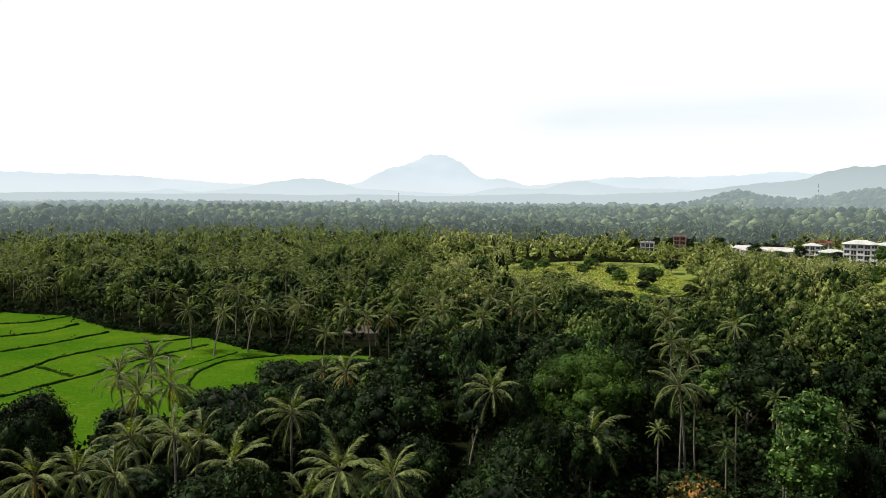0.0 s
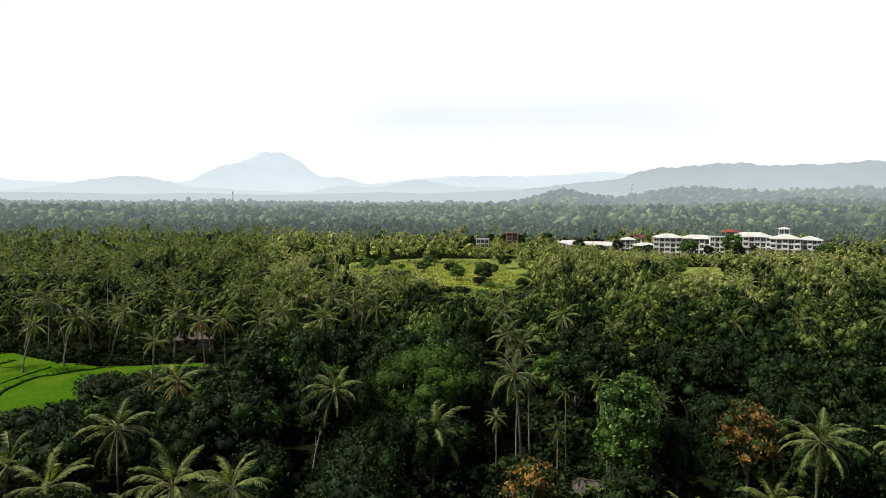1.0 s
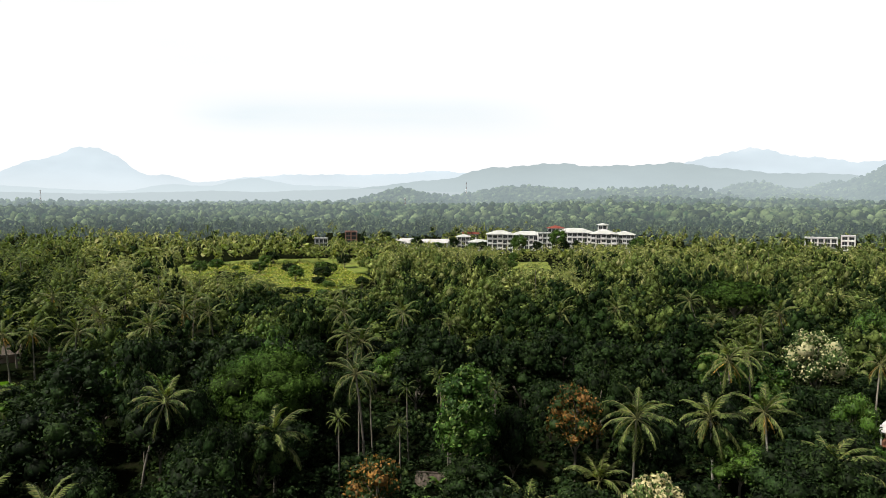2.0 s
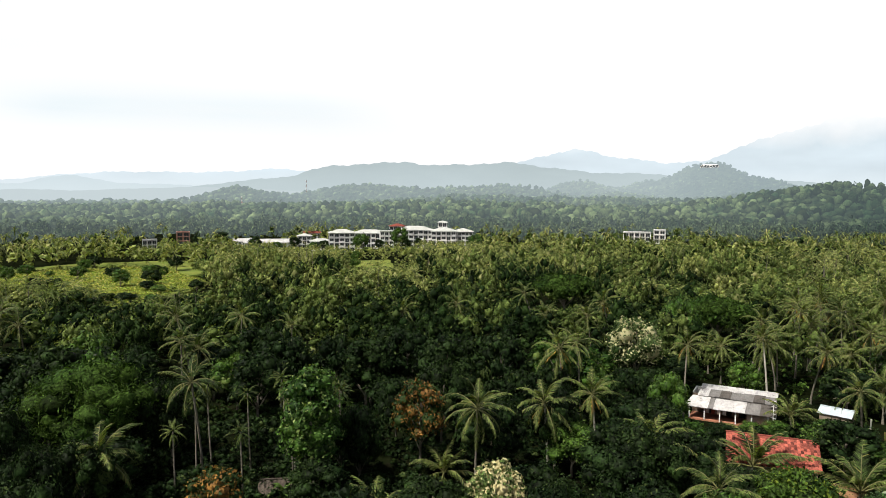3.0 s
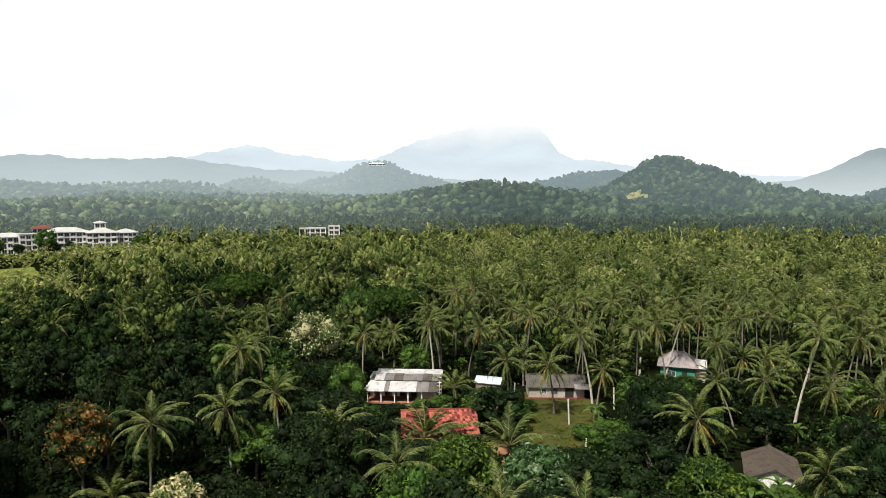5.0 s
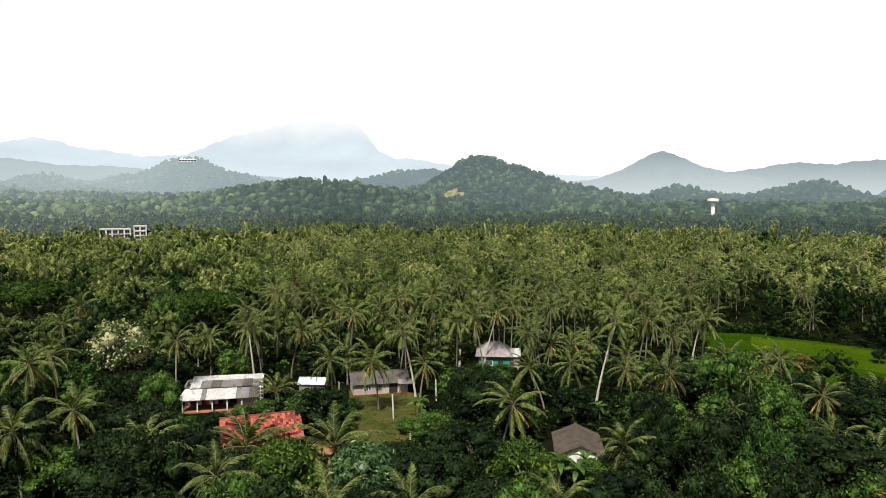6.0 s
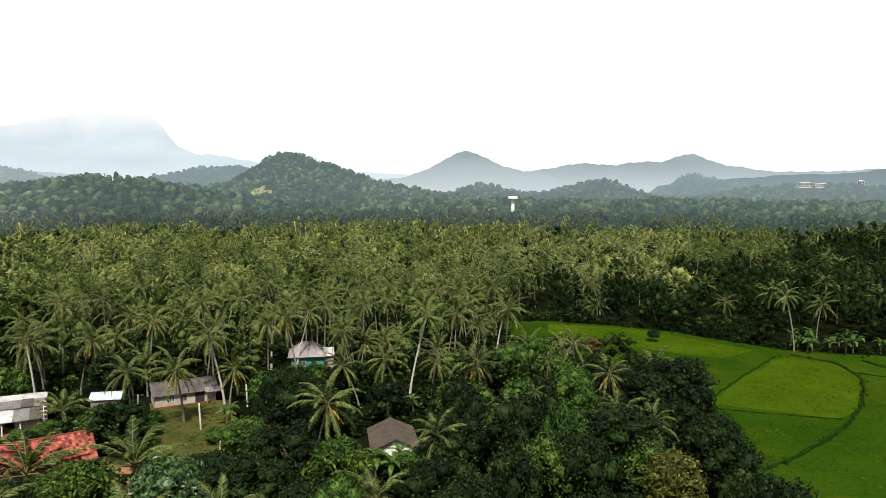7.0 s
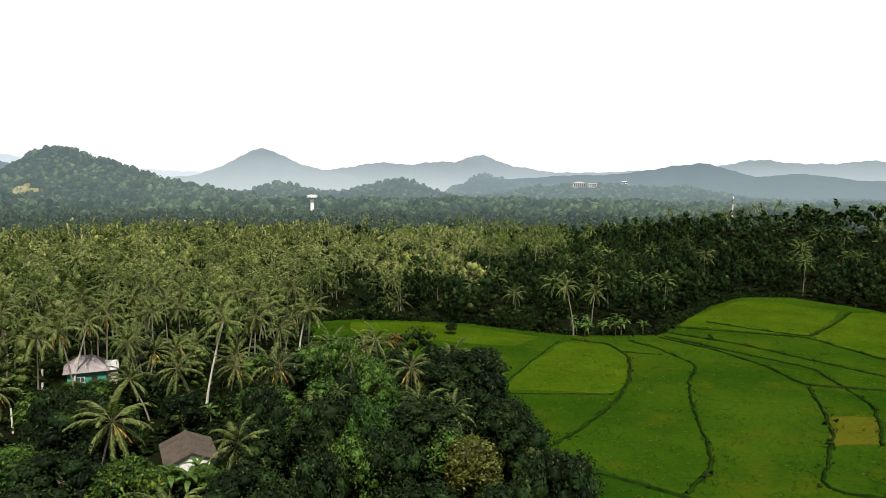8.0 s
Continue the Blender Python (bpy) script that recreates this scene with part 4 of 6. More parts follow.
class Kind:
    """Leaf and branch meshes of one sort of tree, built at a crown radius of one metre per unit."""

    def __init__(self, seed, material, radius, tall, base, lobes, leaves, size, girth=0.22, slim=0.55, tilt=0.8, flat=0.8, hollow=0.75):
        rng = np.random.default_rng(seed)
        lb = lobes_of(rng, radius, tall, lobes, base)
        self.radius, self.height = radius, base + tall
        self.crown = mesh_of("crown", *leafy_crown(seed, lb, leaves, size, slim, tilt, flat, hollow))
        self.crown.materials.append(material)
        self.trunk = mesh_of("trunk", *limbs(seed, self.height, lb, girth), True)
        self.trunk.materials.append(BARK)

    def plant(self, name, x, y, radius, height, label, turn=0.0, group=""):
        root = empty(name, pose(x, y, float(ground_z(x, y)) - 0.1), label, "tree", group)
        m = pose(0, 0, 0, 0, 0, turn) @ Matrix.Diagonal((radius / self.radius, radius / self.radius, height / self.height, 1))
        put("trunk", self.trunk, root, m)
        put("crown", self.crown, root, m)
        return root


FEATHER_TREE = Kind(101, FEATHER, 8, 11, 4, 44, 11000, 0.55, 0.4, 0.30, 0.5, 0.55)
TALL_LEAF = Kind(102, BRIGHT, 3.6, 14, 3, 34, 4600, 0.50, 0.22, 0.5)
RUSTY = Kind(103, ORANGE, 3.6, 7, 4, 15, 2000, 0.46, 0.16, 0.5, 0.9, 0.7)
BLOSSOM = Kind(104, WHITE, 4.6, 8, 4, 15, 3600, 0.42, 0.2, 0.6, 0.9, 0.95, 0.6)
CREAMY = Kind(105, CREAM, 3.4, 6, 4, 18, 2600, 0.55, 0.16, 0.5)
MANGO = Kind(106, LIME, 4.5, 7, 1.5, 26, 4600, 0.58, 0.25, 0.45)
GLOSSY = Kind(107, BLUE, 5, 7, 1.2, 26, 4400, 0.7, 0.22, 0.36)
OLIVE_TREE = Kind(108, OLIVE, 4, 8, 2, 22, 3800, 0.55, 0.2, 0.4)
UMBRELLA = Kind(109, FEATHER, 8, 5, 7, 30, 5000, 0.85, 0.3, 0.4, 0.4, 0.45)
DARK_KINDS = [Kind(110 + k, DARK, 5, 8, 3, 22 + 2 * k, 3300, 0.46, 0.24, 0.5, 0.7, 0.8) for k in range(3)]
LIGHT_KINDS = [Kind(120 + k, LIGHT, 4.5, 7.5, 3, 20, 2900, 0.47, 0.2, 0.45, 0.6) for k in range(2)]
THIN_DARK = [Kind(130 + k, DARK, 4.6, 8.5, 3, 15 + 3 * k, 1450, 0.62, 0.22, 0.55) for k in range(2)]
THIN_LIGHT = [Kind(140 + k, LIGHT, 4.4, 8, 3, 15 + 3 * k, 1350, 0.62, 0.2, 0.5) for k in range(2)]

SINGLES = [
    (FEATHER_TREE, "feathery_tree", 16, 101, 8.5, 16, "large feathery green tree with a wide soft crown"),
    (TALL_LEAF, "leafy_tree", 36, 76, 4.0, 18.5, "tall conical tree with bright green layered leaves"),
    (RUSTY, "rusty_tree", 52, 76, 4.0, 13.5, "tree with rusty orange young leaves on a pale trunk"),
    (RUSTY, "rusty_tree", 22, 69, 3.4, 10.5, "low tree with rusty orange leaves"),
    (BLOSSOM, "blossom_tree", 107, 84, 5.4, 15, "broad tree covered with whitish blossom"),
    (CREAMY, "blossom_tree", 46, 53, 3.2, 10.5, "small tree with cream-yellow flower heads"),
    (MANGO, "mango_tree", 74, 36, 4.6, 8.8, "dense round tree with lime-green new leaves"),
    (GLOSSY, "glossy_tree", 76, 27, 4.8, 7.8, "bushy blue-green tree with pale upright leaf tips"),
    (MANGO, "mango_tree", 82, 9, 4.6, 8, "dense bright green round tree beside the brown roof"),
    (OLIVE_TREE, "olive_tree", 74, -29, 3.8, 9, "yellowish olive-green tree at the field's edge"),
    (UMBRELLA, "umbrella_tree", 152, 146, 10, 14, "wide flat-topped dark green tree"),
    (UMBRELLA, "umbrella_tree", 150, 94, 8.5, 13.5, "wide flat-topped bright green tree"),
    (RUSTY, "rusty_tree", 147, -39, 2.6, 6.5, "small rusty-leaved tree beside the field")]
for kind, name, x, y, radius, height, label in SINGLES:
    kind.plant(name, x, y, radius, height, label, (x * 37) % 360)
    VIEWS.append((x, y, radius * 0.8, height * 0.35))
    TAKEN.append((x, y, radius * 0.85))
for k, (x, y, radius, height) in enumerate([(73, 49.5, 5, 9.5), (96, 15, 6, 11), (83, 16, 5, 9.5), (116, -42, 5, 9), (84, -26, 6.5, 11), (-32, 91, 6, 12),
                                            (-32, 112, 4.8, 10.5), (-1, 131, 5.5, 13), (-11, 89, 6, 13.5), (75, 19, 5, 8.5), (170, -60, 1.8, 3.4),
                                            (75, 57, 5.5, 11.5)]):
    DARK_KINDS[k % 3].plant("broadleaf_tree", x, y, radius, height, "dense dark green broadleaf tree", k * 73, "broadleaf trees")
    TAKEN.append((x, y, radius * 0.85))
for k, (x, y, radius, height) in enumerate([(118, -25, 5, 9.5), (136, 94, 5, 15), (106, -8, 5, 8.5), (128, -18, 4.5, 9), (92, -13, 5, 8.5), (91, 65, 3.6, 10.5),
                                            (95, 23, 4.5, 6.5)]):
    LIGHT_KINDS[k % 2].plant("broadleaf_tree", x, y, radius, height, "fresh light green broadleaf tree", k * 61, "broadleaf trees")
    TAKEN.append((x, y, radius * 0.85))

for k, (x, y, radius, height) in enumerate([(89.5, 1.2, 2.6, 3.6), (89, -3.2, 3.0, 4.2), (91, 5.5, 2.4, 3.4), (87, 14, 3.2, 5.5), (103, 29.5, 2.0, 2.6), (100, 38.8, 1.7, 2.2), (106, 40.6, 1.9, 2.6), (112, 41.8, 1.6, 2.2), (94, 36.5, 2.2, 2.8), (103.6, 58.4, 2.0, 2.3), (105.2, 55.2, 2.4, 3.0), (101.0, 61.5, 1.6, 1.7), (141.0, 20.0, 2.6, 2.4), (142.0, 24.2, 2.2, 2.0), (115.4, 51.0, 2.0, 2.2)]):
    LIGHT_KINDS[k % 2].plant("bush", x, y, radius, height, "round green bush beside the houses", k * 61, "bushes")


def footed_palm(foot, top, tall, seed, spread_, dry, label):
    """A coconut palm whose foot and crown both have a known place."""
    rng = np.random.default_rng(seed)
    dx, dy = top[0] - foot[0], top[1] - foot[1]
    root = empty("coconut_palm", pose(foot[0], foot[1], -0.1), label, "palm tree", "coconut palms")
    s = np.linspace(0, 1, 9)
    solid("trunk", tube(np.stack([dx * s ** 1.3, dy * s ** 1.3, s * tall], -1), 0.19 + 0.1 * np.exp(-s * 9) - 0.05 * s, 8), PALE_BARK, root, "", True)
    k = int(rng.integers(4))
    m = Matrix.Translation((dx, dy, tall)) @ pose(0, 0, 0, rng.uniform(-6, 6), rng.uniform(-6, 6), rng.uniform(0, 360)) @ Matrix.Scale(spread_, 4)
    put("crown", PALM_CROWNS[k], root, m)
    tagged(put("rib_spray", PALM_RIBS[k], root, m), "pale yellow-green leaf midribs")
    if dry:
        for q in range(5):
            tagged(put("dry_frond", SKIRT, root, m @ pose(0, 0, 0, 0, rng.uniform(-8, 14), q * 72 + rng.uniform(-30, 30))), "brown hanging dead frond")
    for q in range(4):
        put("coconut", NUT_ME, root, Matrix.Translation((dx + 0.33 * math.cos(q * 1.6), dy + 0.33 * math.sin(q * 1.6), tall - 0.3 - 0.1 * (q % 2))))
    TAKEN.append((*foot, 1.5))
    TAKEN.append((*top, 3.0))
    VIEWS.append((*foot, 1.3, 1.5))
    VIEWS.append((*top, 2.6, tall * 0.6))


footed_palm((126.3, 0.7), (126.8, -2.4), 14.7, 1, 1.0, False, "tall coconut palm with a pale strongly leaning trunk")
footed_palm((143.9, 24.4), (144.3, 21.6), 12.4, 2, 0.95, True, "coconut palm with yellowing brown fronds")
footed_palm((145.6, 29.9), (145.7, 29.4), 12.2, 3, 0.95, False, "coconut palm with a straight pale trunk")
footed_palm((164.0, -20.0), (163.6, -22.0), 10.6, 5, 0.95, False, "coconut palm leaning beside the field")
footed_palm((121.3, 33.1), (120.6, 35.4), 12.4, 6, 0.95, False, "coconut palm with a pale trunk by the cottage")
footed_palm((124.8, 67.4), (124.2, 68.4), 11.6, 7, 0.95, False, "coconut palm with a straight pale trunk")
footed_palm((65.5, 65.2), (65.0, 65.6), 10.4, 8, 1.0, True, "coconut palm among dark trees")
footed_palm((76.0, 66.0), (75.4, 66.6), 9.6, 9, 1.0, True, "coconut palm with drooping fronds among dark trees")
# ---------------------------------------------------------------- the nearer woods, tree by tree
x, y, rng = scatter(48, 215, 7.6, 11, 0.5)
order = np.argsort(np.hypot(x, y))
x, y = x[order], y[order]
want_palm = rng.random(len(x)) < palm_share(x, y)
limit = growth_limit(x, y)
palms_left, trees_left = 215, 270
rest = []
for i in range(len(x)):
    r = math.hypot(x[i], y[i])
    if (r < 130 and rng.random() < 0.06) or any(math.hypot(x[i] - gx, y[i] - gy) < gr for gx, gy, gr in GLADES):
        continue                                # small gaps in the nearest woods
    if want_palm[i]:
        tall = min(rng.uniform(7.0, 12.0) if r < 105 else rng.uniform(8.5, 14.5), limit[i] - 2.2)
        if tall < 3.0:
            continue
        if palms_left > 0 and r < 190:
            palms_left -= 1
            coconut_palm(x[i], y[i], tall if tall > 5 else tall * 0.5, rng, rng.uniform(0.88, 1.12), None, None, tall <= 5)
        else:
            rest.append((x[i], y[i], tall, 1))
    else:
        height = min(rng.uniform(7.0, 13.5) if r < 105 else rng.uniform(7.0, 15.5), limit[i])
        if height < 2.5:
            continue
        if trees_left > 0:
            trees_left -= 1
            near = r < 105
            # fewer light trees in the near north, where colour stands for cloud shade
            light = rng.random() < (0.05 if near and y[i] > 0.7 * x[i] else 0.16 if near else 0.05 if y[i] < -0.2 * x[i] else 0.16 if r < 145 and y[i] > 0.6 * x[i] else 0.42)
            pool = (LIGHT_KINDS if light else DARK_KINDS) if near else (THIN_LIGHT if light else THIN_DARK)
            pool[int(rng.integers(len(pool)))].plant("broadleaf_tree", x[i], y[i], min(rng.uniform(3.2, 5.2), height * 0.55), height,
                                                     "light green broadleaf tree in the woods" if light else "dark green broadleaf tree in the woods",
                                                     rng.uniform(0, 360), "broadleaf trees")
        else:
            rest.append((x[i], y[i], height, 0))

# ---------------------------------------------------------------- the woods behind, as masses
MID_PALM = [palm_crown(60 + k, 16, 4.8, 7, 0.40, -0.75) for k in range(4)]
FAR_PALM = [strap_palm(70 + k, 13, 4.6, 0.62) for k in range(4)]


def mid_tree(seed, leaves, size, lobes=12):
    rng = np.random.default_rng(seed)
    return leafy_crown(seed, lobes_of(rng, 4.3, 7, lobes, 2.5), leaves, size, hollow=0.72, tilt=0.5, grid=(4, 2), heart=0.6)


MID_TREE = [mid_tree(80 + k, 240, 0.58, 10) for k in range(4)]
FAR_TREE = [mid_tree(90 + k, 24, 2.0, 2) for k in range(3)]


def dot_tree(seed):
    """A far tree: an uneven rounded crown with a few sprays standing out of it."""
    rng = np.random.default_rng(seed)
    centre, verts = np.array([0.4 * rng.uniform(-1, 1), 0.4 * rng.uniform(-1, 1), 6.0]), []
    for wide, high in ((1.3, 3.5), (3.5, 2.2), (4.4, -0.2), (3.2, -2.6)):
        for k in range(5):
            a, q = 2 * math.pi * (k + 0.5 * rng.random()) / 5, rng.uniform(0.8, 1.15)
            verts.append(centre + np.array([q * wide * math.cos(a), q * wide * math.sin(a), high * rng.uniform(0.85, 1.15)]))
    faces = [(i * 5 + k, (i + 1) * 5 + k, (i + 1) * 5 + (k + 1) % 5, i * 5 + (k + 1) % 5) for i in range(3) for k in range(5)] + [(0, 1, 2, 3)]
    sprays = unit(rng.normal(0, 1, (3, 3)) + np.array([0, 0, 0.8]))
    return joined([(np.array(verts), np.array(faces)), blades(centre + sprays * 3.9, sprays, 1.7, rng)])


DOT_TREE = [dot_tree(95 + k) for k in range(6)]
STEM = tube([(0, 0, 0), (0.25, 0.1, 0.5), (0.3, 0.2, 1.0)], [0.17, 0.13, 0.11], 3)


def mass(name, protos, x, y, z, turn, scale, material, label, category):
    """One object of many plants that nobody would count."""
    which = np.arange(len(x)) % len(protos)
    pieces = []
    for k, proto in enumerate(protos):
        m = which == k
        if m.any():
            pieces.append(planted(proto, np.stack([x, y, z], -1)[m], turn[m], scale[m]))
    if pieces:
        tagged(solid(name, joined(pieces), material), label, category, "", "stuff")


def woods(r0, r1, step, seed, palm_forms, tree_forms, palm_material, tree_material, stems, extra=(), limit_views=True, height=(9, 14), dark_material=None,
          bearings=(42.0, -149.0), palms=1.0, border=0):
    """Fill a ring with palms and trees; border 1 keeps those before the plantation's ragged far edge, -1 those beyond it."""
    x, y, rng = scatter(r0, r1, step, seed, 0.42, *bearings)
    if border:
        edge = 545 + 48 * np.sin(x * 0.013 + 0.6) * np.cos(y * 0.017) + 30 * np.sin(x * 0.041 - y * 0.03) + rng.normal(0, 26, len(x))
        keep = border * (edge - np.hypot(x, y)) > 0
        x, y = x[keep], y[keep]
    pick = rng.random(len(x)) < palms * palm_share(x, y)
    tall = rng.uniform(*height, len(x)) * (1 + 0.22 * np.sin(x * 0.047 + y * 0.013) * np.sin(y * 0.041 - x * 0.019) + 0.15 * (rng.random(len(x)) < 0.07))
    if limit_views:
        lim = growth_limit(x, y)
        tall = np.where(lim < tall + 1.5, np.maximum(lim - 1.5, rng.uniform(1.6, 3.0, len(x))), tall)
    if len(extra):
        e = np.array(extra)
        x, y, tall, pick = (np.concatenate(q) for q in ((x, e[:, 0]), (y, e[:, 1]), (tall, e[:, 2]), (pick, e[:, 3] > 0.5)))
    pick = pick & (tall > 4)
    z = ground_z(x, y)
    turn = rng.uniform(0, 6.28, len(x))
    p, q = pick, ~pick
    s = rng.uniform(0.85, 1.15, len(x)) * (step / 6.5) ** 0.3
    r, b = np.hypot(x, y), np.degrees(np.arctan2(-x, y))
    luck = rng.random(len(x))
    # plants that get the sunlit-coloured leaves, by bearing and distance
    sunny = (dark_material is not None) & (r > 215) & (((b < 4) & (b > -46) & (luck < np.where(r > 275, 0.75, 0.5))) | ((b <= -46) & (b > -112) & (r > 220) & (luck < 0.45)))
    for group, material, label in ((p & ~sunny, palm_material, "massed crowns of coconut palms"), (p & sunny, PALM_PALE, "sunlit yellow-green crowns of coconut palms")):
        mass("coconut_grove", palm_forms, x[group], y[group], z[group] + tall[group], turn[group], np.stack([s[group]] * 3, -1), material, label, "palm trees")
    if stems:
        p = p & (rng.random(len(x)) < 0.4)
        mass("palm_stems", [STEM], x[p], y[p], z[p], turn[p], np.stack([np.ones(p.sum())] * 2 + [tall[p]], -1), PALM_BARK,
             "slender grey palm trunks in the grove", "palm trunks")
    wide = s * rng.uniform(0.85, 1.3, len(x)) * np.clip(tall / 8, 0.4, 1)
    if dark_material is None:
        shade = np.zeros(len(x), bool)
    else:
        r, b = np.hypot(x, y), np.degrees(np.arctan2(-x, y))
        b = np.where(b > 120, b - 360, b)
        # dark crowns: some everywhere, more as painted cloud shade near by and south-east
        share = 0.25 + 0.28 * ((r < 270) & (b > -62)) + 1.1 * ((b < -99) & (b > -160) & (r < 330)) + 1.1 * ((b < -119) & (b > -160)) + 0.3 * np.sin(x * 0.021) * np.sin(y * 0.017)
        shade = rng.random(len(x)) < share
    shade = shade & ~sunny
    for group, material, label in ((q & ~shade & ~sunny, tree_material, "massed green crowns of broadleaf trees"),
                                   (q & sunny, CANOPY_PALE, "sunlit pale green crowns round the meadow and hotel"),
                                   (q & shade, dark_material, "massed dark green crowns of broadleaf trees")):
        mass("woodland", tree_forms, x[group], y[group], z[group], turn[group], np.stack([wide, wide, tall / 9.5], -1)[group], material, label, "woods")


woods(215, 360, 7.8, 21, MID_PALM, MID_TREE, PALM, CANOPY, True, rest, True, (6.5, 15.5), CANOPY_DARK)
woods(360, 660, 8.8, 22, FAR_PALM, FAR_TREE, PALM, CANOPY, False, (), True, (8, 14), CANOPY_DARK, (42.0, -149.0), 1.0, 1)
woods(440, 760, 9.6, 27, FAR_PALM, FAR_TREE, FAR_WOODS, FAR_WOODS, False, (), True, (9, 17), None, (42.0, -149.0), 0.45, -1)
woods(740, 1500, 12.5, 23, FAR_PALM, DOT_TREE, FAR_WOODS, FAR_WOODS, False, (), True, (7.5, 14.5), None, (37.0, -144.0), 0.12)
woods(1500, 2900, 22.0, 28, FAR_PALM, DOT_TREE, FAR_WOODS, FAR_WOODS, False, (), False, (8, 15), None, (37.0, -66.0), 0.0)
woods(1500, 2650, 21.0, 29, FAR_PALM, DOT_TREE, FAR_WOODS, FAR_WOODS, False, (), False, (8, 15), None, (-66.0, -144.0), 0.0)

# trees dotted over the sunny meadow
for k, (x, y) in enumerate([(42, 356), (58, 366), (64, 334), (86, 350), (60, 300), (82, 320), (66, 282), (54, 262), (188, 338), (172, 312), (120, 287)]):
    kind = (THIN_LIGHT + THIN_DARK)[k % 4]
    kind.plant("meadow_tree", x, y, 2.2 + (k * 7 % 5) * 0.6, 3.4 + (k * 5 % 7) * 0.8, "small green tree standing in the sunny meadow", k * 51, "meadow trees")

for k, (x, y, radius, height) in enumerate([(36, 292, 4, 7), (31, 308, 3.5, 6), (24, 340, 4, 8), (98, 300, 4.5, 7), (92, 288, 4, 6), (82, 274, 3.5, 5), (102, 330, 4, 8),
                                            (60, 250, 3, 4), (47, 258, 3, 4.5), (72, 300, 4.5, 7), (50, 335, 4, 7), (80, 336, 3.5, 6), (42, 276, 3.6, 5), (96, 352, 4, 8),
                                            (68, 274, 3, 4), (33, 356, 4, 7), (64, 378, 4, 8)]):
    (THIN_DARK + THIN_LIGHT)[k % 4].plant("meadow_tree", x, y, radius, height, "rounded green tree at the rim of the meadow", k * 67, "meadow trees")

# undergrowth
def edge_of(x, y, polys):
    """Distance to the nearest rim of the fields."""
    best = np.full(x.shape, 999.0)
    for poly in polys:
        for (x0, y0), (x1, y1) in zip(poly, poly[1:] + poly[:1]):
            dx, dy = x1 - x0, y1 - y0
            t = np.clip(((x - x0) * dx + (y - y0) * dy) / (dx * dx + dy * dy), 0, 1)
            best = np.minimum(best, np.hypot(x - x0 - t * dx, y - y0 - t * dy))
    return best


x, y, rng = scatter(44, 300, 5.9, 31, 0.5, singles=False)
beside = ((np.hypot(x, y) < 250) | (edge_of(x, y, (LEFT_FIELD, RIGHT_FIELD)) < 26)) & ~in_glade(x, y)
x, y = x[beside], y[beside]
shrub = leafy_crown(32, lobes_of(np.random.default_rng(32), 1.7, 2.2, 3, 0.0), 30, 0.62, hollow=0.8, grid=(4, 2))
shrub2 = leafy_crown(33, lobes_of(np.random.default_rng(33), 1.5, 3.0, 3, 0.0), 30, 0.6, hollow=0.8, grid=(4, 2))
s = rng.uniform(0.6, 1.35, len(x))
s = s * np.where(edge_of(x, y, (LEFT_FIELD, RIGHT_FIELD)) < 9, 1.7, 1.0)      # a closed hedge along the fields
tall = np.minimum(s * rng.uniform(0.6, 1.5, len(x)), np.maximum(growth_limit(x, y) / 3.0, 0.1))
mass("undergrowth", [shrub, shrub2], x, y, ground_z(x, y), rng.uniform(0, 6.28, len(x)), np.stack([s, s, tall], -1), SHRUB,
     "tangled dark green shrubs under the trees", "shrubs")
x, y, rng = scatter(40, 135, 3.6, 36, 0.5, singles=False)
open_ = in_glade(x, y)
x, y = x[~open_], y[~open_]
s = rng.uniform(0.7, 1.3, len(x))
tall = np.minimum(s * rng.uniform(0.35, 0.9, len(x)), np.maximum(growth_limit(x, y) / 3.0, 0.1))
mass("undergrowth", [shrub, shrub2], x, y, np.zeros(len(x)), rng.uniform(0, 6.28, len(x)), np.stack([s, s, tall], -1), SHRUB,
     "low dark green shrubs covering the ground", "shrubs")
# sunlit growth under the palms round the houses
x, y, rng = scatter(100, 215, 4.3, 39, 0.5, -57.0, -104.0, singles=False)
s = rng.uniform(0.5, 1.15, len(x))
tall = np.minimum(s * rng.uniform(0.5, 1.1, len(x)), np.maximum(growth_limit(x, y) / 3.0, 0.1))
mass("undergrowth", [shrub, shrub2], x, y, np.zeros(len(x)), rng.uniform(0, 6.28, len(x)), np.stack([s, s, tall], -1), LIGHT,
     "sunlit green bushes under the coconut palms", "shrubs")
# low growth that fills the glades, the deep shade put into its dark colour
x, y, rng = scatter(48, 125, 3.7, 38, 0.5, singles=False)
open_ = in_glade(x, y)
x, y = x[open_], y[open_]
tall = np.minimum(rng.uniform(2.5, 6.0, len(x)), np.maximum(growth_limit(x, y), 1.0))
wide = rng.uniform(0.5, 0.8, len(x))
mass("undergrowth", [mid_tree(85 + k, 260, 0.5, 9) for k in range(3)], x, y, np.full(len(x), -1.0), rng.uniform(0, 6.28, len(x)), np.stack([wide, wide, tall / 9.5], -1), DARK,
     "low saplings coloured near-black for the deep shade of the woods", "shrubs")
# bushes that close the far rims of the fields
hedge_bush = [leafy_crown(34 + k, lobes_of(np.random.default_rng(34 + k), 1.6, 2.6, 6, 0.0), 90, 0.5, hollow=0.8, grid=(4, 2)) for k in range(3)]


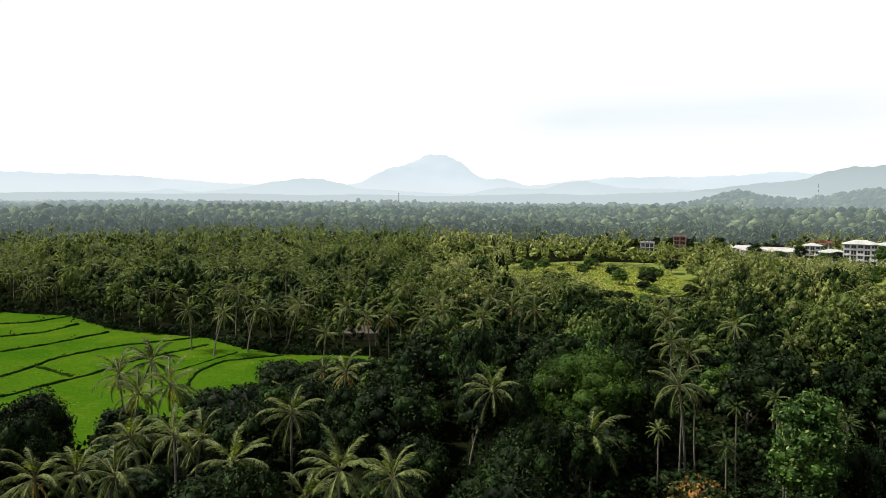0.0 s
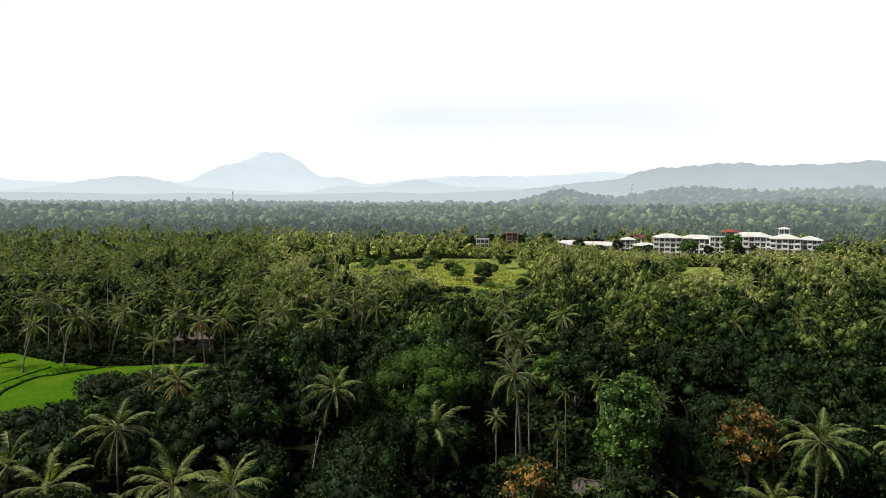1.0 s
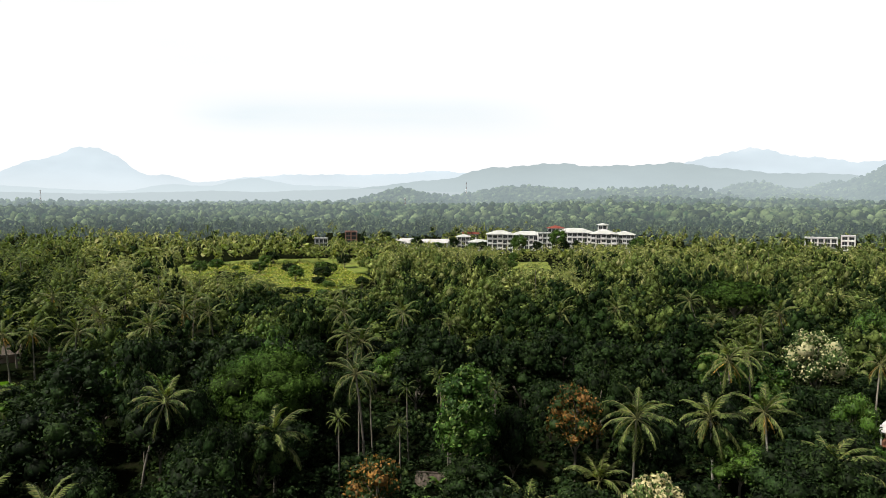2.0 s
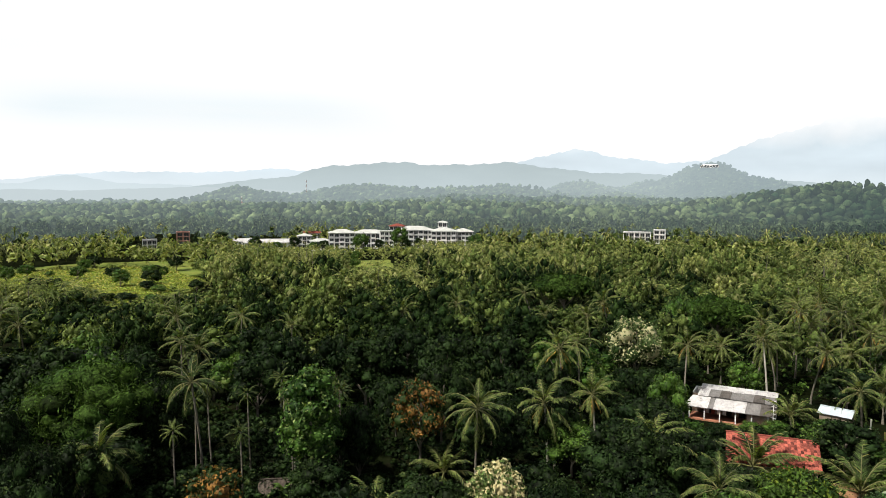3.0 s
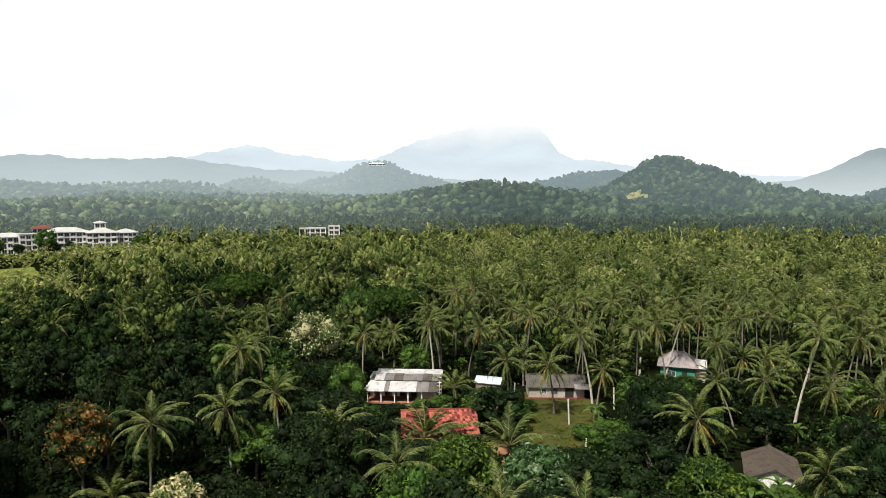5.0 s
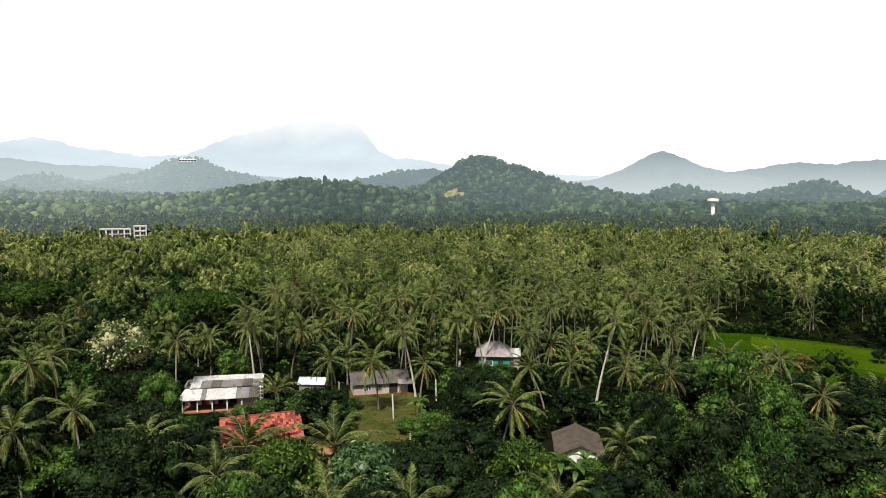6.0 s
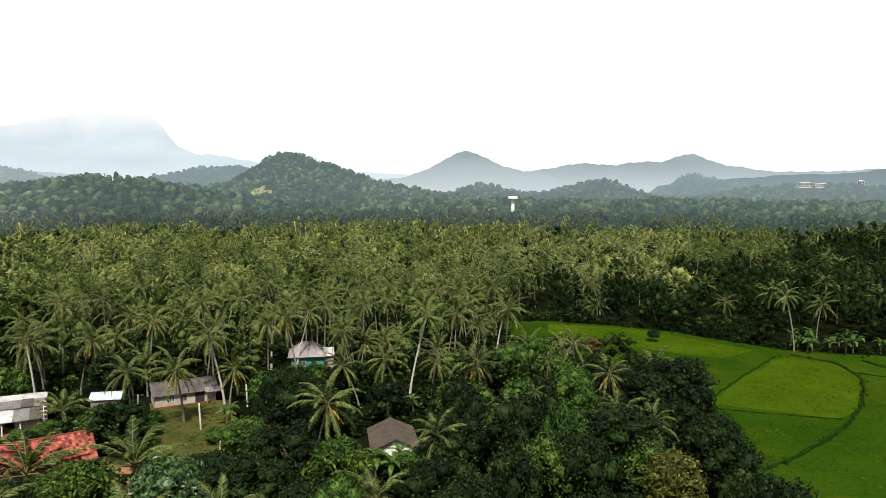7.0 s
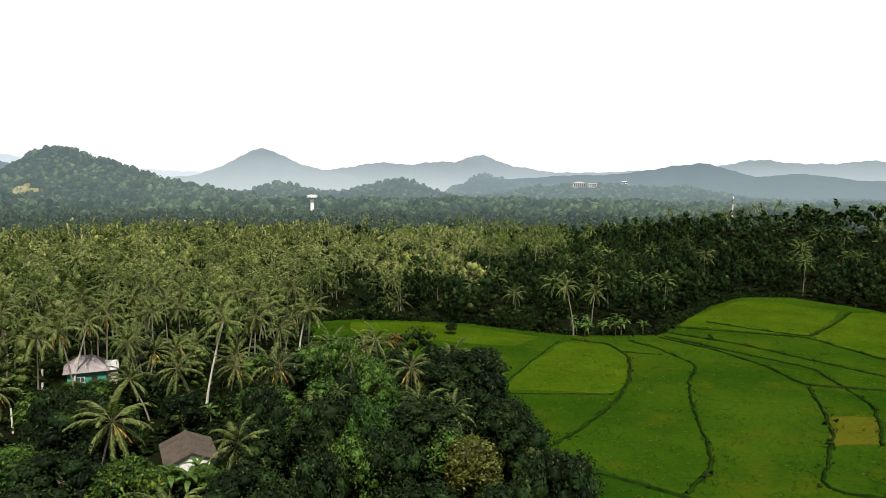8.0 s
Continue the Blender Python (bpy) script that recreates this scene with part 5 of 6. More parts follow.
def hedge(line, material, label, seed, gap=2.0):
    rng = np.random.default_rng(seed)
    pts = []
    for (x0, y0), (x1, y1) in zip(line, line[1:]):
        n = max(2, int(math.hypot(x1 - x0, y1 - y0) / gap))
        out = unit(np.array([x0 + x1, y0 + y1], float))
        for k in range(n):
            for row in (0.6, 3.2):
                pts.append(np.array([x0, y0]) + np.array([x1 - x0, y1 - y0]) * (k + rng.random()) / n + out * (row + rng.uniform(-0.9, 0.9)))
    p = np.array(pts)
    s = rng.uniform(0.45, 1.15, len(p))
    mass("hedge", hedge_bush, p[:, 0], p[:, 1], np.full(len(p), -0.2), rng.uniform(0, 6.28, len(p)), np.stack([s, s, s * rng.uniform(0.6, 1.3, len(p))], -1),
         material, label, "hedge")


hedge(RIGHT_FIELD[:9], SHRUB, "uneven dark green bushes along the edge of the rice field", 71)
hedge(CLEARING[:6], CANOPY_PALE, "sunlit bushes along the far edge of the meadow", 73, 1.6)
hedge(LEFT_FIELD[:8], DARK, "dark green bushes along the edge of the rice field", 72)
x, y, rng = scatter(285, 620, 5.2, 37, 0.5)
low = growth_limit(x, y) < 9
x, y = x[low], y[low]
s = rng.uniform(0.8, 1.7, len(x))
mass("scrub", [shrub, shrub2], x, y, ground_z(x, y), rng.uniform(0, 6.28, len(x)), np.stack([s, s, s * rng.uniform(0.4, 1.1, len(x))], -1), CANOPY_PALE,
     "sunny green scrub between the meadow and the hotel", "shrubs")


# trees in front of the hotel
for k, (bearing, dist, radius, height) in enumerate([(-29.6, 462, 6.5, 13), (-32.7, 470, 6.5, 17), (-31.0, 474, 4, 8), (-34.2, 476, 3.5, 9), (-36.0, 470, 3, 7), (-22.8, 476, 4, 7), (-26.6, 470, 4, 8), (-33.2, 468, 4, 9), (-38.9, 470, 6, 12), (-25.7, 470, 3.5, 7),
                                                     (-24.2, 480, 4.5, 10), (-21.2, 486, 5, 10), (-35.2, 472, 3, 6), (-27.0, 455, 3, 6), (-18.6, 500, 6, 13),
                                                     (-17.0, 520, 5, 12), (-37.2, 470, 3.5, 6)]):
    x, y = spot(bearing, dist)
    (THIN_LIGHT + THIN_DARK)[k % 4].plant("garden_tree", x, y, radius, height, "green garden tree in front of the white hotel", k * 47, "garden trees")


def areca(x, y, tall, seed):
    """A betel palm: a very thin pale trunk with a small tuft."""
    root = empty("areca_palm", pose(x, y, -0.1, 0, (seed * 3) % 7 - 3, seed * 50), "thin tall areca palm with a pale slender trunk", "palm tree", "areca palms")
    solid("trunk", tube([(0, 0, 0), (0.12, 0, tall * 0.5), (0, 0, tall)], [0.13, 0.10, 0.08], 6), PALM_BARK, root, "", True)
    put("crown", PALM_CROWNS[seed % 4], root, Matrix.Translation((0, 0, tall)) @ Matrix.Scale(0.38, 4))
    return root


for k, (x, y, tall) in enumerate([(35.5, 80, 13), (37, 83, 12), (29, 80, 9.5), (42, 80, 12.5), (33, 88, 12), (27, 92, 11), (45, 86, 11), (39, 90, 12.5), (22, 84, 10),
                                  (98, -18, 9), (112, -22, 10), (30, 95, 12)]):
    areca(x, y, tall, k)


def banana_leaf(rng, bearing, rise, length, width):
    """A broad arching blade, folded along its rib."""
    side = np.array([-math.sin(bearing), math.cos(bearing), 0.0])
    p, el, rows = np.array([0.0, 0.0, 0.0]), rise, []
    for i in range(6):
        w = width * (0.15, 0.8, 1.0, 1.0, 0.7, 0.08)[i] / 2
        rows.append([p - side * w + np.array([0, 0, 0.25 * w]), p, p + side * w + np.array([0, 0, 0.25 * w])])
        p = p + np.array([math.cos(el) * math.cos(bearing), math.cos(el) * math.sin(bearing), math.sin(el)]) * length / 5
        el -= rng.uniform(0.3, 0.5)
    v = np.array(rows).reshape(-1, 3)
    return v, np.array([(i * 3 + c, i * 3 + c + 1, i * 3 + c + 4, i * 3 + c + 3) for i in range(5) for c in (0, 1)])


BANANA_CROWNS = []
for k in range(3):
    rng = np.random.default_rng(200 + k)
    me = mesh_of("banana_leaves", *joined([banana_leaf(rng, q * 2.399, 1.35 - 0.13 * q, rng.uniform(1.9, 2.6), 0.62) for q in range(8)]))
    me.materials.append(BANANA)
    BANANA_CROWNS.append(me)
BANANA_STEM = mesh_of("banana_stem", *tube([(0, 0, 0), (0.05, 0, 1.1), (0, 0, 2.1)], [0.17, 0.14, 0.09], 7), True)
BANANA_STEM.materials.append(surface("banana_stem", (0.10, 0.11, 0.04), (0.16, 0.14, 0.06), 2.0))
brng = np.random.default_rng(9)
PLANTS = [(166, -93), (163, -96), (160, -95), (162, -100), (158, -98), (164, -104), (157, -103), (160, -106), (156, -109), (159, -111), (161, -92), (155, -100), (168, -99), (166, -108), (157, -92), (113, 4), (115, 2), (117, 0),
          (33, 77), (37, 74), (111, 30), (104, 27), (102, 25), (92, 2), (90, 5), (88, 3), (114, 30), (29, 74), (109, 22), (106, 20)]
for k, (x, y) in enumerate(PLANTS):
    s = brng.uniform(0.95, 1.3) if y < -80 else brng.uniform(0.75, 1.25)
    root = empty("banana_plant", pose(x, y, 0, brng.uniform(-6, 6), brng.uniform(-6, 6), brng.uniform(0, 360)), "banana plant with broad arching green leaves", "banana plant", "banana plants")
    put("stem", BANANA_STEM, root, Matrix.Scale(s, 4))
    put("leaf_crown", BANANA_CROWNS[k % 3], root, Matrix.Translation((0, 0, 2.0 * s)) @ Matrix.Scale(s, 4))


# tufts of rice and grass on the fields
def tufts(name, outline, count, size, tall, material, label, seed, z):
    rng = np.random.default_rng(seed)
    p = np.array(outline, float)
    x = rng.uniform(p[:, 0].min(), p[:, 0].max(), count * 3)
    y = rng.uniform(p[:, 1].min(), p[:, 1].max(), count * 3)
    ok = inside(outline, x, y) & (np.sin(x * 0.5) * np.sin(y * 0.43) + rng.normal(0, 0.8, count * 3) > 0.1)
    x, y = x[ok][:count], y[ok][:count]
    blade = np.array([(0.05, -0.12, 0), (0.55, -0.2, 0.75), (0.85, 0.0, 0.9), (0.55, 0.2, 0.75)])
    pieces = []
    for c in (0.2, 2.3, 4.4):
        rot = np.array([[math.cos(c), math.sin(c), 0], [-math.sin(c), math.cos(c), 0], [0, 0, 1]])
        pieces.append((blade @ rot, np.array([(0, 1, 2, 3)])))
    s = rng.uniform(0.5, 1.4, len(x)) * size
    arrays = planted(joined(pieces), np.stack([x, y, np.full(len(x), z)], -1), rng.uniform(0, 6.28, len(x)),
                     np.stack([s, s, rng.uniform(0.5, 1.5, len(x)) * tall], -1))
    tagged(solid(name, arrays, material), label, "grass", "", "stuff")


RICE = foliage("rice_blade", (0.0190, 0.0500, 0.0026), (0.0400, 0.0760, 0.0040), None, 0, 0.3, 0.7, 0.1)
RICE_BRIGHT = foliage("bright_rice_blade", (0.034, 0.096, 0.005), (0.062, 0.130, 0.008), None, 0, 0.3, 0.7, 0.1)
STRAW = foliage("meadow_blade", (0.09, 0.14, 0.02), (0.20, 0.22, 0.045), (0.40, 0.36, 0.12), 0.2, 0.3, 0.8, 0.05)
tufts("rice_tufts", RIGHT_FIELD, 24000, 0.34, 0.17, RICE, "uneven tufts of green rice", 51, 0.15)
tufts("rice_tufts", LEFT_FIELD, 7000, 0.42, 0.12, RICE_BRIGHT, "uneven tufts of bright green rice", 52, 0.13)
tufts("meadow_tufts", CLEARING, 4000, 1.3, 0.7, STRAW, "rough sunlit grass and weeds", 53, 0.85)
tufts("meadow_tufts", CLEARING_2, 160, 0.7, 0.3, STRAW, "rough sunlit grass", 54, 0.65)
tufts("yard_tufts", YARD_PLAN, 900, 0.3, 0.18, RICE, "short worn grass", 55, 0.11)


# weeds along the bunds
def weeds(lines, per_metre, seed):
    rng = np.random.default_rng(seed)
    pts = []
    for line in lines:
        p = np.array(line, float)
        for a, b in zip(p, p[1:]):
            n = int(np.linalg.norm(b - a) * per_metre)
            pts.append(a + (b - a) * rng.random((n, 1)) + rng.normal(0, 0.35, (n, 2)))
    p = np.concatenate(pts)
    s = rng.uniform(0.12, 0.34, len(p)) * np.where(rng.random(len(p)) < 0.04, 2.4, 1)
    mass("bund_weeds", [shrub, shrub2], p[:, 0], p[:, 1], np.full(len(p), 0.12), rng.uniform(0, 6.28, len(p)), np.stack([s, s, s * 0.8], -1), SHRUB,
         "dark weeds growing along the field bunds", "weeds")


weeds(BUNDS + BUNDS_LEFT, 0.9, 61)


# ---------------------------------------------------------------- houses
ZINC = surface("weathered_sheet_roof", (0.13, 0.125, 0.12), (0.22, 0.21, 0.20), 0.5, 0.7, 0, 10, 0.3, None, 0.3, (0.08, 0.07, 0.065), True)
OLD_SHEET = surface("old_sheet_roof", (0.065, 0.058, 0.052), (0.12, 0.108, 0.098), 0.6, 0.9, 0, 10, 0.3, None, 0.2, (0.05, 0.042, 0.036), True)
WHITE_SHEET = surface("pale_sheet_roof", (0.40, 0.39, 0.385), (0.58, 0.57, 0.56), 0.4, 0.6, 0, 9, 0.2, None, 0.3, (0.18, 0.165, 0.16), True)
BROWN_SHEET = surface("brown_sheet_roof", (0.062, 0.048, 0.037), (0.098, 0.080, 0.064), 0.5, 0.85, 0, 9, 0.3, None, 0.2, (0.03, 0.026, 0.02), True)
ROSE_SHEET = surface("rosy_grey_sheet", (0.20, 0.175, 0.175), (0.31, 0.275, 0.275), 0.6, 0.8, 0, 9, 0.3, None, 0.2, (0.13, 0.105, 0.105), True)
BLUE_SHEET = surface("pale_blue_sheet", (0.40, 0.47, 0.50), (0.52, 0.58, 0.61), 0.6, 0.55, 0, 9, 0.2, None, 0.3, None, True)
CLAY = surface("clay_tile", (0.17, 0.038, 0.026), (0.34, 0.095, 0.066), 1.6, 0.85, 0, 8, 0.4, None, 0.2, (0.085, 0.032, 0.026), True, 0.7)
PLASTER = surface("stained_plaster", (0.34, 0.29, 0.25), (0.48, 0.43, 0.385), 0.7, 0.9, 0, 10, 0.3, None, 0.2, (0.30, 0.24, 0.20), True)
WHITEWASH = surface("white_wall", (0.70, 0.69, 0.66), (0.82, 0.81, 0.79), 0.3, 0.85, 0, 12, 0.15, None, 0.2, None, True)
GREEN_PAINT = surface("green_wall", (0.03, 0.20, 0.14), (0.05, 0.27, 0.19), 0.6, 0.7, 0, 9, 0.1, None, 0.3, None, True)
# shade inside open doorways, painted as flat dark panels on the walls
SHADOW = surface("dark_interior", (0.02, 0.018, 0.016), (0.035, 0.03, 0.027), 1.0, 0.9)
WOOD = surface("grey_timber", (0.16, 0.12, 0.09), (0.26, 0.21, 0.16), 1.0, 0.85, 0, 8, 0.3, None, 0.2, None, True)
POST = surface("concrete_post", (0.55, 0.52, 0.45), (0.68, 0.65, 0.58), 1.0, 0.9, 0, 8, 0.2)
GLASS = surface("dark_window", (0.05, 0.06, 0.07), (0.09, 0.10, 0.11), 0.6, 0.15, 0, 4, 0.02, None, 0.6, None, True)
FLOOR = surface("red_cement", (0.30, 0.12, 0.07), (0.38, 0.18, 0.11), 0.8, 0.8, 0, 8, 0.1)


def sheet_roof(bm, a, b, c, d, ribs, thick=0.05, wave=0.05):
    """Corrugated sheets between a lower edge a-b and an upper edge d-c."""
    a, b, c, d = (Vector(p) for p in (a, b, c, d))
    n = (b - a).cross(d - a).normalized()
    low, high = [], []
    for k in range(ribs + 1):
        s = k / ribs
        up = n * (wave if k % 2 else 0.0)
        low.append(bm.verts.new(a.lerp(b, s) + up))
        high.append(bm.verts.new(d.lerp(c, s) + up))
    for k in range(ribs):
        bm.faces.new((low[k], low[k + 1], high[k + 1], high[k]))
    slab(bm, [p - n * 0.02 for p in (a, b, c, d)], thick)


def gable(name, m, label, w, depth, wall, ridge, over, roof_mat, wall_mat, ribs=60):
    """A plain house: four walls with gables and a two-sided roof; ridge along x."""
    root = empty(name, m, label, "house")
    bm = bmesh.new()
    t = 0.18
    for y0, y1 in ((-depth / 2, -depth / 2 + t), (depth / 2 - t, depth / 2)):
        box(bm, -w / 2, w / 2, y0, y1, 0, wall)
    for x0 in (-w / 2, w / 2 - t):
        box(bm, x0, x0 + t, -depth / 2 + t, depth / 2 - t, 0, wall)
        tri = [bm.verts.new((x0 + dx, yy, zz)) for dx in (0, t) for yy, zz in ((-depth / 2, wall), (depth / 2, wall), (0, ridge - 0.08))]
        for f in ((0, 2, 1), (3, 4, 5), (0, 1, 4, 3), (1, 2, 5, 4), (2, 0, 3, 5)):
            bm.faces.new([tri[i] for i in f])
    part("wall", bm, wall_mat, root)
    run = depth / 2 + over
    drop = (ridge - wall) / (depth / 2) * run
    for side in (-1, 1):
        bm = bmesh.new()
        e = [(-w / 2 - over, side * run, ridge - drop), (w / 2 + over, side * run, ridge - drop),
             (w / 2 + over, 0, ridge), (-w / 2 - over, 0, ridge)]
        if side > 0:
            e = [e[1], e[0], e[3], e[2]]
        sheet_roof(bm, *e, ribs)
        part("roof", bm, roof_mat, root)
    bm = boxes((-w / 2 - over, w / 2 + over, -0.18, 0.18, ridge, ridge + 0.07))
    part("ridge_cap", bm, roof_mat, root)
    return root


def opening(name, root, x0, x1, z0, z1, y, material, frame_mat, bars=2):
    """A window or door set in the front wall."""
    hole = part(name, boxes((x0, x1, y - 0.02, y + 0.05, z0, z1)), material, root)
    f = 0.07
    rows = [(x0 - f, x0, y - 0.06, y + 0.04, z0 - f, z1 + f), (x1, x1 + f, y - 0.06, y + 0.04, z0 - f, z1 + f),
            (x0, x1, y - 0.06, y + 0.04, z1, z1 + f), (x0, x1, y - 0.06, y + 0.04, z0 - f, z0)]
    for k in range(1, bars):
        xm = x0 + (x1 - x0) * k / bars
        rows.append((xm - 0.03, xm + 0.03, y - 0.05, y - 0.021, z0, z1))
    part("frame", boxes(*rows), frame_mat, hole)
    return hole


def long_house():
    """A long low house with patched pale sheet roofs and an open veranda on posts."""
    root = empty("long_house", pose(109.6, 65.2, 0, 0, 0, -65.8), "long white house with patched sheet roofs and open veranda", "house")
    w = 13.2
    part("floor", boxes((-w / 2, w / 2, -4.2, 3.5, 0, 0.25)), FLOOR, root)
    # darkened to stand for the shaded inside of the open veranda
    part("front_wall", boxes((-w / 2, w / 2, -0.2, 0, 0.25, 3.5)), WOOD, root, "veranda back wall coloured dark for the shade under its roof")
    part("wall", boxes((-w / 2, w / 2, 3.3, 3.5, 0.25, 3.9), (-w / 2, -w / 2 + 0.2, 0, 3.3, 0.25, 3.8),
                       (w / 2 - 0.2, w / 2, 0, 3.3, 0.25, 3.8)), WHITEWASH, root)
    part("veranda_wall", boxes((2.6, w / 2 - 0.6, -3.4, -3.2, 0.25, 2.2)), PLASTER, root, "stained plaster room wall")
    # upper roof: a pale strip under the ridge and a row of mismatched sheets below it
    x0, x1 = -w / 2 + 1.0, w / 2 + 0.2
    bm = bmesh.new()
    sheet_roof(bm, (x0, 1.6, 3.99), (x1, 1.6, 3.99), (x1, 3.9, 4.35), (x0, 3.9, 4.35), 70)
    part("upper_roof", bm, WHITE_SHEET, root)
    row = (WHITE_SHEET, ZINC, OLD_SHEET, ZINC, ZINC, OLD_SHEET, ZINC)
    for k, tint in enumerate(row):
        a, b = x0 + (x1 - x0) * k / len(row), x0 + (x1 - x0) * (k + 1) / len(row) - 0.02
        lift = 0.03 * (k % 3)
        bm = bmesh.new()
        sheet_roof(bm, (a, -1.3, 3.52 + lift), (b, -1.3, 3.52 + lift), (b, 1.75, 4.0 + lift), (a, 1.75, 4.0 + lift), 10)
        part("roof_sheet", bm, tint, root)
    # lower roof over the veranda
    row = ((-w / 2 - 0.7, WHITE_SHEET), (-3.4, ZINC), (-2.6, WHITE_SHEET), (0.3, WHITE_SHEET), (2.4, ZINC), (4.6, OLD_SHEET), (w / 2 + 0.4, None))
    for k in range(6):
        a, b, tint = row[k][0], row[k + 1][0] - 0.02, row[k][1]
        lift = 0.025 * (k % 2)
        bm = bmesh.new()
        sheet_roof(bm, (a, -4.6, 2.36 + lift), (b, -4.6, 2.38 + lift), (b, -1.0, 3.38 + lift), (a + (0.9 if k == 0 else 0), -1.0, 3.38 + lift), 8)
        part("roof_sheet", bm, tint, root)
    for k in range(6):
        xk = -w / 2 + 0.2 + k * 2.45
        part("post", boxes((xk - 0.09, xk + 0.09, -4.25, -4.07, 0.25, 2.42)), WHITEWASH, root)
    for x0 in (-4.0, -1.2, 1.0):
        part("doorway", boxes((x0, x0 + 1.1, -0.23, -0.19, 0.25, 2.25)), SHADOW, root)
    for k, tint in enumerate((WHITE_SHEET, CLAY, WHITEWASH, BLUE_SHEET)):
        part("hanging_cloth", boxes((-3.9 + k * 0.9, -3.35 + k * 0.9, -3.02, -3.0, 1.1, 1.9)), tint, root)
    return root


def tiled_house():
    """A house under a red clay tile roof, laid in courses."""
    w, run, ridge, eave = 11.6, 5.0, 4.9, 2.45
    root = empty("tiled_house", pose(92.3, 49.0, 0, 0, 0, -58.5), "low house with a bright red clay tile roof", "house")
    part("wall", boxes((-w / 2 + 0.5, w / 2 - 0.6, -4.2, -4.0, 0, 2.6), (-w / 2 + 0.5, w / 2 - 0.6, 4.0, 4.2, 0, 2.6),
                       (-w / 2 + 0.5, -w / 2 + 0.7, -4.0, 4.0, 0, 2.6), (w / 2 - 0.8, w / 2 - 0.6, -4.0, 4.0, 0, 2.6)), PLASTER, root)
    courses, per = 11, 30
    rng = np.random.default_rng(8)
    for side in (-1, 1):
        roof = part("roof", boxes((-w / 2, w / 2, -0.1, 0.1, ridge - 0.25, ridge - 0.1)), CLAY, root)
        tiles = []
        for c in range(courses):
            for k in range(per):
                s0, s1 = c / courses, (c + 1.18) / courses
                x0 = -w / 2 + w * k / per
                x1 = x0 + w / per * 1.02
                lift = rng.uniform(0.04, 0.11)
                y0, y1 = side * run * s0, side * run * min(s1, 1.04)
                z0, z1 = ridge - (ridge - eave) * s0, ridge - (ridge - eave) * min(s1, 1.04)
                xm = (x0 + x1) / 2
                b = [(x0, y0, z0), (xm, y0, z0 + 0.07), (x1, y0, z0), (x0, y1, z1 + lift), (xm, y1, z1 + lift + 0.09), (x1, y1, z1 + lift),
                     (x0, y1, z1 - 0.03), (x1, y1, z1 - 0.03)]
                tiles.append((np.array(b), np.array([(0, 1, 4, 3), (1, 2, 5, 4), (3, 4, 5, 5 + 2), (3, 7, 6, 6)])[:3]))
        tagged(solid("roof_tiles", joined(tiles), CLAY, roof), "", "", "", "stuff")
    part("ridge_cap", boxes((-w / 2 - 0.1, w / 2 + 0.1, -0.16, 0.16, ridge, ridge + 0.14)), CLAY, root)
    for x0 in (-2.0, 1.5, 3.6):
        part("doorway", boxes((x0, x0 + 1.0, -4.24, -4.2, 0.0, 2.0)), SHADOW, root)
    for xk in (-4.5, 0.5, 5.2):
        part("post", boxes((xk - 0.08, xk + 0.08, -4.85, -4.7, 0, 2.45)), WOOD, root)
    return root


def white_cottage():
    root = gable("cottage", pose(124.2, 41.2, 0, 0, 0, -63.4), "small whitewashed cottage with a grey sheet roof", 10.2, 5.6, 2.5, 3.9, 0.5, OLD_SHEET, PLASTER)
    opening("window", root, -3.2, -1.9, 1.0, 1.95, -2.8, GLASS, WHITEWASH, 3)
    opening("door", root, 1.6, 3.1, 0.05, 2.1, -2.8, SHADOW, WOOD, 1)
    opening("window", root, -0.9, 0.1, 1.0, 1.9, -2.8, GLASS, WOOD, 2)
    part("plinth", boxes((-5.2, 5.2, -3.1, -2.8, 0, 0.28)), CLAY, root, "reddish cement plinth")
    bm = bmesh.new()
    sheet_roof(bm, (3.2, -4.0, 2.15), (6.4, -4.0, 2.15), (6.4, -2.4, 2.7), (3.2, -2.4, 2.7), 16)
    part("porch_roof", bm, ZINC, root)
    for xk in (3.4, 6.2):
        part("post", boxes((xk - 0.07, xk + 0.07, -3.9, -3.76, 0, 2.15)), WOOD, root)
    return root


def hip(name, m, label, w, depth, wall, top, ridge_len, over, roof_mat, wall_mat):
    """A house under a hipped sheet roof; ridge along x."""
    root = empty(name, m, label, "house")
    t = 0.18
    part("wall", boxes((-w / 2, w / 2, -depth / 2, -depth / 2 + t, 0, wall), (-w / 2, w / 2, depth / 2 - t, depth / 2, 0, wall),
                       (-w / 2, -w / 2 + t, -depth / 2 + t, depth / 2 - t, 0, wall), (w / 2 - t, w / 2, -depth / 2 + t, depth / 2 - t, 0, wall)), wall_mat, root)
    a, b, e, r = w / 2 + over, depth / 2 + over, wall - 0.12, ridge_len / 2
    for quad in (((-a, -b, e), (a, -b, e), (r, 0, top), (-r, 0, top)), ((a, b, e), (-a, b, e), (-r, 0, top), (r, 0, top)),
                 ((a, -b, e), (a, b, e), (r, 0.01, top), (r, -0.01, top)), ((-a, b, e), (-a, -b, e), (-r, -0.01, top), (-r, 0.01, top))):
        bm = bmesh.new()
        sheet_roof(bm, *quad, 30, 0.05, 0.04)
        part("roof", bm, roof_mat, root)
    for sx, sy in ((-1, -1), (1, -1), (1, 1), (-1, 1)):
        solid("hip_cap", tube([(sx * r, 0, top + 0.03), (sx * a, sy * b, e + 0.03)], [0.1, 0.1], 5), roof_mat, root)
    solid("ridge_cap", tube([(-r, 0, top + 0.05), (r, 0, top + 0.05)], [0.12, 0.12], 6), roof_mat, root)
    return root


long_house()
tiled_house()
white_cottage()
